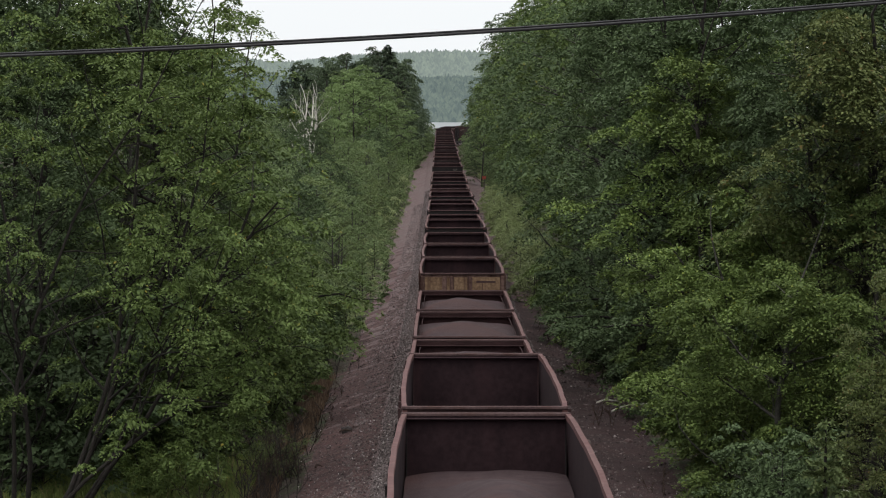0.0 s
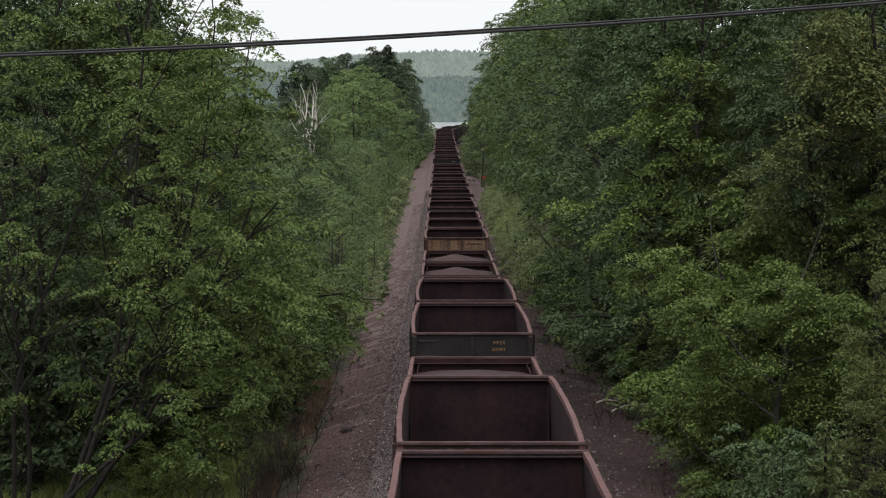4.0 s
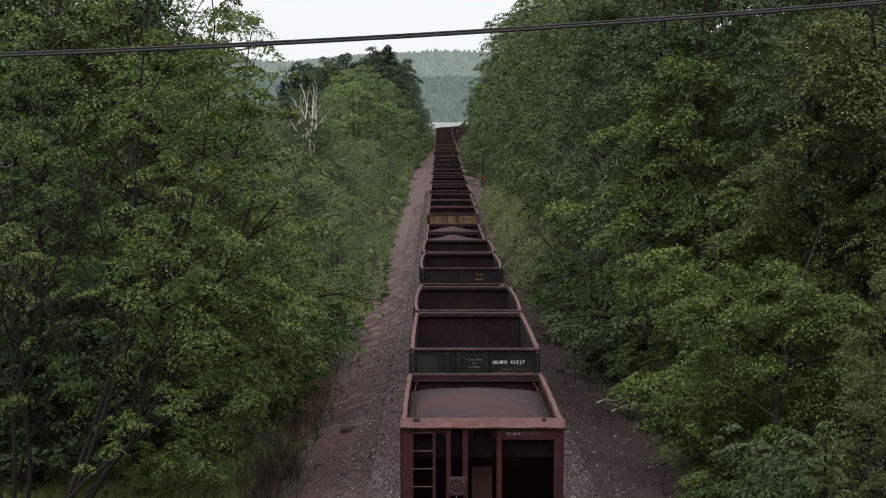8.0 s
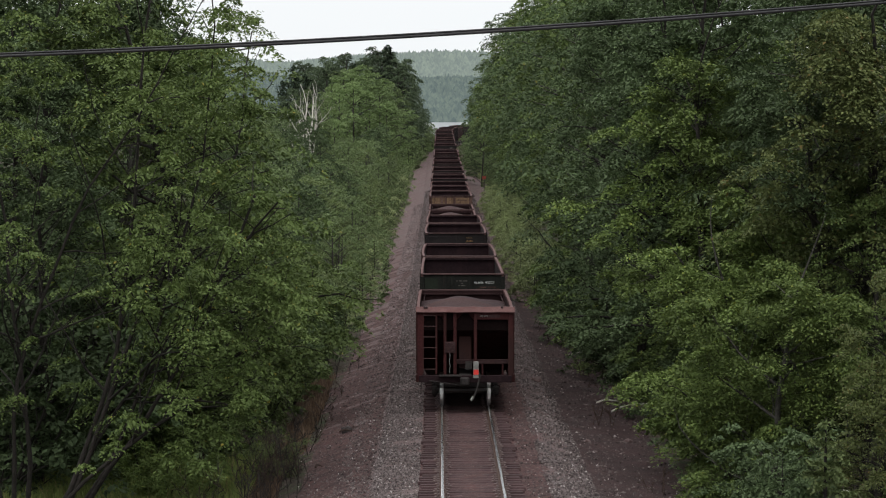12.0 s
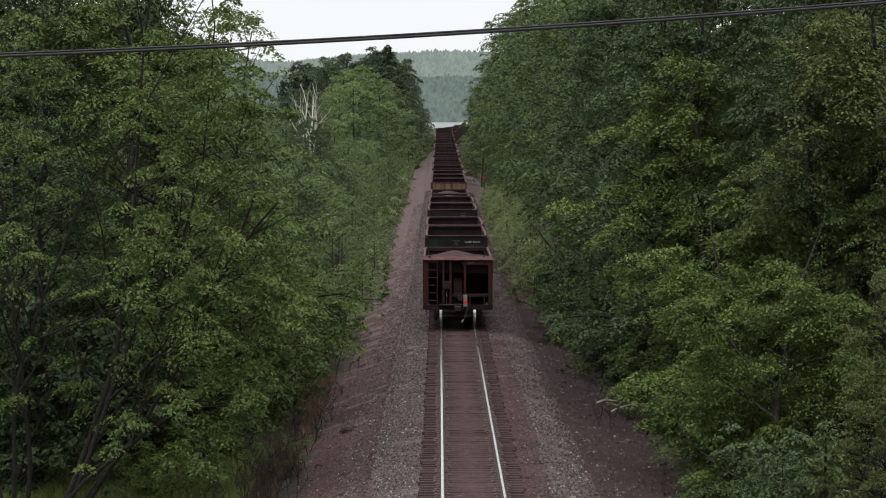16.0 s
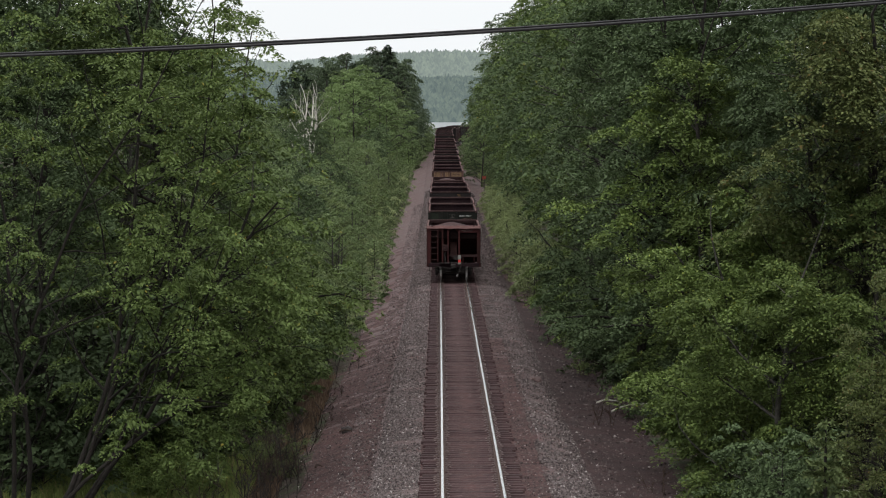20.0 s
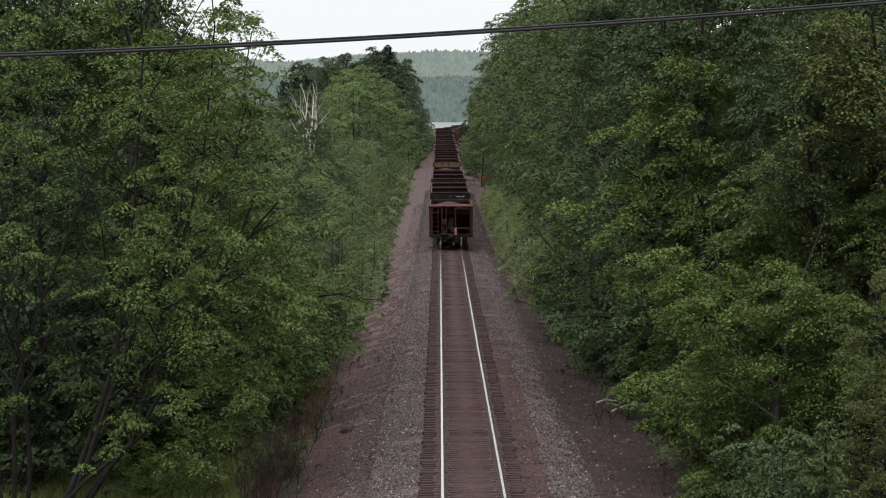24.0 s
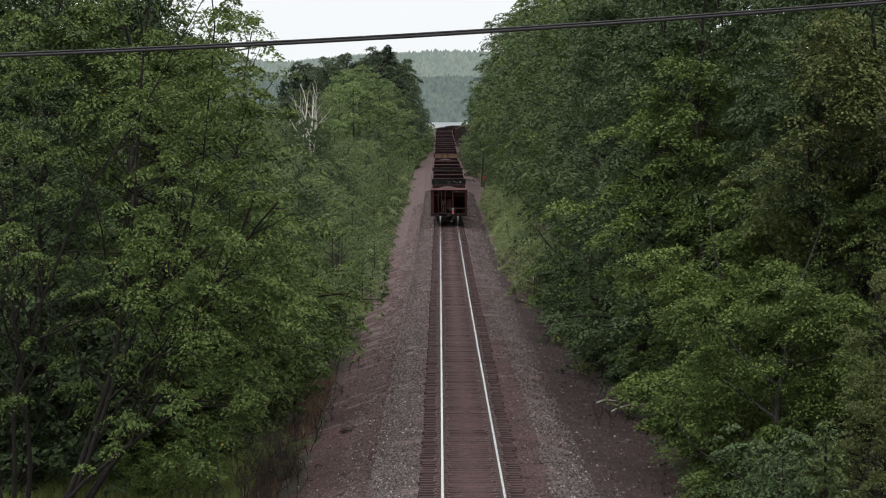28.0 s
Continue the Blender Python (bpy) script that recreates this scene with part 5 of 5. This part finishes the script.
# -- east side, along the track: pale shrubs at the edge, a taller wall of trees behind
y = 138.0
while y < 540:
    pale = 150 < y < 300
    plant("far_willow" if pale else rw.choice(["far_shrub", "far_willow"]), TRACK_X + (4.6 if pale else 5.6) + rw.uniform(-0.2, 0.4), y + rw.uniform(-1.5, 1.5), rw.uniform(0, 360), rw.uniform(0.75, 1.05) if pale else rw.uniform(0.42, 0.62))
    plant("far_willow" if pale else "far_shrub", TRACK_X + 6.6 + rw.uniform(-0.2, 0.5), y + rw.uniform(-1.5, 1.5), rw.uniform(0, 360), rw.uniform(0.7, 0.95))
    plant(rw.choice(["mid_b", "mid_a", "mid_b"]) if y < 300 else "far_shrub", TRACK_X + 10.2 + rw.uniform(-0.3, 0.6), y + rw.uniform(-2, 2), rw.uniform(0, 360), rw.uniform(0.7, 1.05) if y < 300 else rw.uniform(1.1, 1.5))
    k = rw.choice(["tall_a", "tall_b", "tall_b"])
    high = 220 < y < 400
    plant(k, TRACK_X + (11.1 if high else 9.2) + rw.uniform(-0.6, 0.6), y + rw.uniform(-2, 2), rw.uniform(0, 360), rw.uniform(0.9, 1.12) * (1.3 if high else 1.1 if y < 300 else 0.95))
    if int(y) % 3 == 0:
        plant("far_b", TRACK_X + 14.0 + rw.uniform(-1.0, 1.0), y + rw.uniform(-2, 2), rw.uniform(0, 360), rw.uniform(0.95, 1.15))
    y += 7.0 if y < 300 else 11.0
for yy, dx, s in ((395, 4.6, 0.85), (415, 4.5, 0.95), (435, 4.3, 1.0), (455, 4.4, 1.05), (475, 4.2, 1.0), (495, 4.5, 1.15), (512, 4.6, 1.2), (530, 5.6, 1.3), (485, 6.4, 1.5), (455, 6.6, 1.5)):
    plant("far_shrub", TRACK_X + dx, yy, 31 * yy, s)
for x, yy, s in ((-28.5, 200, 0.85), (-26.5, 215, 0.8), (-31.0, 225, 0.9), (-24.5, 190, 0.7), (18.7, 150, 1.0), (24.5, 196, 1.1), (22.0, 170, 1.0)):
    plant("far_a", x, yy, 17 * yy, s)
plant("mid_b", 5.6, 362, 40, 0.98)
plant("mid_a", 6.4, 395, 140, 1.1)
plant("mid_b", 6.9, 440, 240, 1.2)
# -- the grove of light green trees, spruces and the dead tree towards the lake
for x, yy, k, s in ((-8.2, 430, "far_c", 0.95), (-11.0, 434, "far_c", 1.22), (-13.6, 430, "far_c", 1.2), (-16.4, 438, "far_c", 1.15), (-9.6, 446, "far_c", 1.2), (-12.4, 452, "far_c", 1.4), (-15.0, 458, "far_c", 1.35), (-18.6, 452, "far_a", 0.95),
                    (-21.5, 450, "far_a", 0.95), (-24.5, 455, "far_b", 0.9), (-7.4, 462, "far_a", 0.95), (-7.2, 490, "far_b", 1.15), (-6.6, 515, "far_b", 1.2), (-8.6, 530, "far_b", 1.25), (-11, 520, "far_b", 1.3), (-14, 500, "far_b", 1.25), (-17, 490, "far_a", 1.2), (-20, 495, "far_b", 1.15),
                    (-28, 460, "far_a", 0.8), (-31, 452, "far_a", 0.8), (-34, 470, "far_a", 0.85), (-24, 500, "far_b", 1.1), (-21.5, 520, "far_b", 1.25), (-18.5, 525, "far_b", 1.3), (-12.8, 535, "far_b", 1.4), (-9.6, 545, "far_b", 1.35), (-26.5, 515, "far_b", 1.2), (-23.4, 430, "far_a", 0.6), (-6.4, 545, "far_b", 1.05), (-5.6, 570, "far_b", 0.85), (-4.8, 515, "far_b", 0.6), (-4.4, 540, "far_b", 0.62), (-4.2, 560, "far_b", 0.6), (-18.4, 408, "far_a", 0.72), (-21.0, 412, "far_a", 0.75), (-16.0, 412, "far_c", 0.75),
                    (-5.0, 440, "far_shrub", 1.2), (-4.6, 460, "far_shrub", 1.3), (-4.0, 485, "far_shrub", 1.2), (-3.4, 510, "far_shrub", 1.3), (-3.0, 535, "far_shrub", 1.5), (-2.6, 556, "far_shrub", 1.7), (-2.4, 575, "far_shrub", 1.7), (-1.5, 566, "far_shrub", 1.2), (-1.1, 582, "far_shrub", 1.4), (-0.9, 598, "far_shrub", 1.5), (-4.4, 585, "far_b", 0.75)):
    plant(k, x, yy, rw.uniform(0, 360), s * (1.12 if k == "far_b" and x < -6 else 1.0))
for x, yy, s in ((-22.3, 505, 1.28), (-19.4, 516, 1.34), (-16.6, 530, 1.36)):
    plant("far_b", x, yy, 23 * yy, s)
for x, yy, s in ((-25.6, 478, 1.08), (-23.0, 466, 0.98), (-27.4, 474, 0.92), (-9.4, 495, 1.3), (-23.6, 500, 0.95), (-7.4, 520, 1.05), (-16.0, 512, 1.12)):
    plant("spruce", x, yy, rw.uniform(0, 360), s)
plant("dead", -20.0, 404, 0, 1.1)
for x, yy, s in ((0.2, 640, 0.26), (1.6, 650, 0.3), (-0.6, 660, 0.25), (3.8, 655, 0.22)):
    plant("spruce", x, yy, 0, s)
for o, m in FIRST:
    o.matrix_basis = m


# ---- far wooded hills ----
def far_woods(name, label, y0, y1, count, size, haze, seed):
    """A wooded slope across the lake; its material glows faintly to stand in for haze."""
    rs = np.random.RandomState(seed)
    base = np.array([(1, 0, -0.2), (0.31, 0.95, -0.2), (-0.81, 0.59, -0.2), (-0.81, -0.59, -0.2), (0.31, -0.95, -0.2), (0, 0, 1.0), (0, 0, -1.0)], float)
    fc = np.array([(0, 1, 5), (1, 2, 5), (2, 3, 5), (3, 4, 5), (4, 0, 5), (1, 0, 6), (2, 1, 6), (3, 2, 6), (4, 3, 6), (0, 4, 6)])
    V, F = [], []
    for k in range(count):
        yy = y0 + (y1 - y0) * rs.rand()
        x = rs.uniform(-0.085, 0.035) * yy
        z = ground_z(x, yy)
        h, w = size * rs.uniform(0.75, 1.3), size * rs.uniform(0.7, 1.3)
        if rs.rand() < 0.03:
            h, w = h * 1.4, w * 0.55
        V.append(base * (w, w, h) * rs.uniform(0.75, 1.25, (7, 3)) + (x, yy, z + h * 0.7))
        F.append(fc + 7 * k)
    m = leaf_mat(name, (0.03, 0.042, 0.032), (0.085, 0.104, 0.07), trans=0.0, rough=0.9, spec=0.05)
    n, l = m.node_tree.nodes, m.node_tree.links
    # distance haze painted in: emission added to the woods' own colour
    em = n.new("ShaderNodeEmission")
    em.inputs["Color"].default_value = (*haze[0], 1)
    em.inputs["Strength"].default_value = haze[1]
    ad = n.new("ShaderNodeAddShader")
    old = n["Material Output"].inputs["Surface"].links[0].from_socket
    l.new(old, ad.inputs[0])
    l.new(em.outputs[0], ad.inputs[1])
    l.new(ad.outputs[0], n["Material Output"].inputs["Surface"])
    tagged(mesh_ob("backdrop_woods", np.concatenate(V), np.concatenate(F).tolist(), m), label, "far woods", kind="stuff")


far_woods("lakeside_woods", "wooded slope across the lake, tinted blue-grey for haze", 3130, 3720, 9000, 4.6, ((0.55, 0.70, 0.80), 0.14), 8)
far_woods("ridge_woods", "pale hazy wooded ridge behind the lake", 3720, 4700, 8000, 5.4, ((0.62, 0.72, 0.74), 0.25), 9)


# ---- cable over the cutting ----
def build_cable():
    c = empty("overhead_cable", "black overhead cable lashed under its steel strand", "overhead cable")
    for name, r, dz, dy in (("cable", 0.0095, -0.0075, 0.0), ("strand", 0.0055, 0.0075, 0.0)):
        V, F = [], []
        xs = np.linspace(-15, 15, 90)
        n = 8
        for x in xs:
            z = 9.2 + 0.4192 + 0.06015 * x + 0.00452 * x * x
            for k in range(n):
                a = 2 * math.pi * k / n
                V.append((x, 16.0 + dy + r * math.cos(a), z + dz + r * math.sin(a)))
        for j in range(len(xs) - 1):
            for k in range(n):
                F.append((j * n + k, j * n + (k + 1) % n, (j + 1) * n + (k + 1) % n, (j + 1) * n + k))
        mesh_ob(name, V, F, M["cable"], c, smooth_faces=True)


build_cable()


# ---- undergrowth and small things beside the track ----
def ground_cover(name, label, count, seed, zones, size, material, tall, long):
    """Low leafy growth in one sheet: zones are (x0, x1, y0, y1, share)."""
    rs = random.Random(seed)
    tips = []
    for _ in range(max(40, count // 24)):
        x0, x1, y0, y1, _s = rs.choices(zones, [z[4] for z in zones])[0]
        x, y = rs.uniform(x0, x1), rs.uniform(y0, y1)
        tips.append((Vector((x, y, ground_z(x, y) + rs.uniform(0.1, tall))), Vector((rs.uniform(-1, 1), rs.uniform(-1, 1), 0.4)).normalized()))
    holder = leaf_mesh(name, tips, count, size, 0.3, material, None, seed, 0.1, 0.5, long, 24)
    tagged(holder, label, "undergrowth", kind="stuff")


def meadow(name, label, count, seed, zones, height, material):
    """Grass: bent blades, each two quads."""
    rs = np.random.RandomState(seed)
    share = np.array([z[4] for z in zones], float)
    V, F = [], []
    for k in range(count):
        x0, x1, y0, y1, _s = zones[rs.choice(len(zones), p=share / share.sum())]
        x, y = rs.uniform(x0, x1), rs.uniform(y0, y1)
        z = ground_z(x, y) - 0.02
        h = height * rs.uniform(0.45, 1.2)
        a = rs.uniform(0, 6.28)
        bx, by = math.cos(a) * h * rs.uniform(0.1, 0.5), math.sin(a) * h * rs.uniform(0.1, 0.5)
        w = 0.014
        b = len(V)
        V += [(x - w, y, z), (x + w, y, z), (x + 0.4 * bx + w * 0.8, y + 0.4 * by, z + 0.6 * h), (x + 0.4 * bx - w * 0.8, y + 0.4 * by, z + 0.6 * h), (x + bx, y + by, z + h)]
        F += [(b, b + 1, b + 2, b + 3), (b + 3, b + 2, b + 4)]
    tagged(mesh_ob(name, V, F, material), label, "grass", kind="stuff")


def dry_weed(seed, x, y, height, stems, label, material):
    """A leafless clump of thin stems."""
    sk = Skeleton(seed)
    spec = dict(kids=[4, 2, 0], segs=[5, 3, 2], wobble=[0.1, 0.16, 0.2], rise=[0.03, 0.03, 0.0], bare=[0.3, 0.2, 0], ratio=[0.4, 0.45, 0.4], angle=(20, 50))
    r = random.Random(seed)
    for _ in range(stems):
        sk.limb(Vector((r.uniform(-0.5, 0.5), r.uniform(-0.5, 0.5), -0.1)), Vector((r.gauss(0, 0.22), r.gauss(0, 0.22), 1)).normalized(), height * r.uniform(0.5, 1.0), 0.016, 0, spec)
    w = empty("dry_weeds", label, "weeds")
    wood_mesh("stems", sk.segs, material, w)
    w.matrix_basis = Matrix.Translation((x, y, ground_z(x, y)))


def log(x, y, turn, tilt, length, r, material, label):
    l = empty("fallen_branch", label, "branch")
    V, F = [], []
    n, m = 8, 9
    rs = random.Random(int(x * 100))
    for j in range(m):
        u = j / (m - 1)
        for k in range(n):
            a = 2 * math.pi * k / n
            rr = r * (1 - 0.55 * u) * (1 + 0.1 * rs.uniform(-1, 1))
            V.append((length * (u - 0.5), rr * math.cos(a) + 0.05 * math.sin(u * 5), rr * math.sin(a) + 0.06 * math.sin(u * 4)))
    for j in range(m - 1):
        for k in range(n):
            F.append((j * n + k, j * n + (k + 1) % n, (j + 1) * n + (k + 1) % n, (j + 1) * n + k))
    F.append(tuple(range(n))[::-1])
    F.append(tuple(range((m - 1) * n, m * n)))
    mesh_ob("stem", V, F, material, l, smooth_faces=True)
    l.matrix_basis = Matrix.Translation((x, y, ground_z(x, y) + r + abs(math.sin(radians(tilt))) * length * 0.5)) @ pose(0, 0, 0, 0, tilt, turn)


def boulder(x, y, size, material, label, seed):
    bm = bmesh.new()
    bmesh.ops.create_icosphere(bm, subdivisions=2, radius=size)
    for v in bm.verts:
        v.co *= 1 + 0.35 * noise.noise(v.co * (1.6 / size) + Vector((seed, 0, 0)))
        v.co.z *= 0.65
    me = bpy.data.meshes.new("rock")
    bm.to_mesh(me)
    bm.free()
    me.materials.append(material)
    o = tagged(new("rock", me), label, "rock")
    o.location = (x, y, ground_z(x, y) + size * 0.3)


def sign_post(x, y):
    """A small faded red board on a thin steel post."""
    s = empty("track_sign", "small faded red board on a thin post", "railway sign")
    rod("post", (0, 0, -0.3), (0, 0, 2.3), 0.04, M["steel_dark"], s)
    box("board", -0.22, 0.22, -0.05, -0.035, 2.0, 2.36, M["orange_sign"], s, "faded red board", 0.004)
    for z in (2.05, 2.28):
        rod("bolt", (0, -0.04, z), (0, -0.07, z), 0.03, M["grey_box"], s)
    s.matrix_basis = Matrix.Translation((x, y, ground_z(x, y)))


meadow("grass", "tall yellow-green grass below the trees", 22000, 17, [(-13, -5.6, 70, 90, 1.0)], 0.6, M["grass"])
ground_cover("undergrowth", "leafy weeds under the trees on the west bank", 14000, 18, [(-15, -7.0, 84, 100, 1.2), (-7.5, -5.2, 86, 135, 0.8), (-6.0, -4.8, 120, 180, 0.4)], 0.13, M["leaf_mid"], 0.7, 1.7)
ground_cover("undergrowth", "dark leafy weeds under the trees on the east bank", 16000, 19, [(6.6, 10.5, 58, 90, 1.2), (6.2, 8.0, 88, 140, 0.8), (6.0, 7.4, 140, 200, 0.4)], 0.13, M["leaf_dark"], 0.8, 1.7)
ground_cover("undergrowth", "pale tall weeds along the east edge", 6000, 20, [(5.6, 6.6, 110, 300, 1.0)], 0.16, M["leaf_grey"], 0.6, 2.6)
meadow("grass", "dry reddish-brown grass on the west bank", 4500, 21, [(-6.8, -4.7, 70, 86, 1.0), (-5.4, -4.3, 86, 112, 0.5)], 0.4, M["dry_grass"])
for k, (x, y, h, n) in enumerate(((-5.0, 76, 2.3, 9), (-5.6, 79, 1.9, 8), (-4.6, 80, 1.4, 6), (-4.9, 84, 1.5, 7), (-6.4, 76, 1.6, 7), (-4.4, 88, 0.9, 5), (-4.2, 95, 0.8, 4), (5.6, 90, 1.3, 5), (5.4, 126, 1.0, 4), (5.2, 131, 1.2, 4), (-4.1, 104, 0.9, 4))):
    dry_weed(300 + k, x, y, h, n, "leafless brown weed stems on the bank", M["dry_weed"])
rw2 = random.Random(77)
for k in range(16):
    dry_weed(340 + k, rw2.uniform(-6.6, -4.5), rw2.uniform(70, 92), rw2.uniform(0.7, 1.5), 3, "leafless brown weed stems on the bank", M["dry_weed"] if k % 2 else M["bark"])
for k in range(9):
    dry_weed(380 + k, rw2.uniform(-5.9, -4.3), rw2.uniform(71, 86), rw2.uniform(1.4, 2.8), 4, "dark leafless brush at the foot of the bank", M["bark"])
for k in range(3):
    dry_weed(360 + k, rw2.uniform(4.9, 6.4), rw2.uniform(72, 115), rw2.uniform(0.5, 1.1), 4, "thin dead stems on the east bank", M["dry_weed"])
dry_weed(330, -3.95, 113.0, 1.7, 3, "small bare dark sapling at the bank's edge", M["bark"])
dry_weed(331, -4.15, 176.0, 2.2, 3, "small bare dark sapling at the bank's edge", M["bark"])
log(6.7, 121, 12, -9, 2.4, 0.035, M["dead_wood"], "bleached fallen branch poking from the leaves")
log(6.7, 95, 25, -10, 1.5, 0.035, M["dead_wood"], "bleached fallen branch on the east bank")
log(6.1, 98, 20, -5, 0.9, 0.04, M["dead_wood"], "short pale fallen stick on the bank")
log(-3.6, 80.5, 70, 3, 0.5, 0.035, M["dry_weed"], "dark stick on the gravel")
log(-3.0, 88.0, 30, 3, 0.6, 0.035, M["dry_weed"], "dark stick on the gravel")
for k, (x, y, s, m, l) in enumerate(((3.2, 78.0, 0.15, "ballast", "pale rock lying on the gravel"), (3.1, 77.2, 0.12, "ballast", "pale rock lying on the gravel"), (3.3, 76.9, 0.1, "ballast", "pale rock lying on the gravel"),
                                     (-3.05, 88.5, 0.22, "steel_dark", "dark lump half sunk in the gravel"), (-2.75, 89.0, 0.11, "ballast", "pale rock lying on the gravel"),
                                     (3.6, 102, 0.28, "ballast", "grey rock on the shoulder"), (3.0, 105, 0.2, "ballast", "grey rock on the shoulder"), (4.6, 84, 0.1, "ballast", "grey rock on the shoulder"), (6.0, 86, 0.14, "ballast", "grey rock at the wood's edge"))):
    boulder(x, y, s, M[m], l, k)
sign_post(5.5, 335.0)
fl = make_tree("flowering_shrub", "shrub", 81, 2.4, 0.02, M["flower"], 240, 0.07, 0.12, M["bark"], "low shrub with small white flowers", "shrub", stems=4, lean=0.3, clump=12)
fl.matrix_basis = Matrix.Translation((9.3, 61.0, ground_z(9.3, 61.0)))


motions()
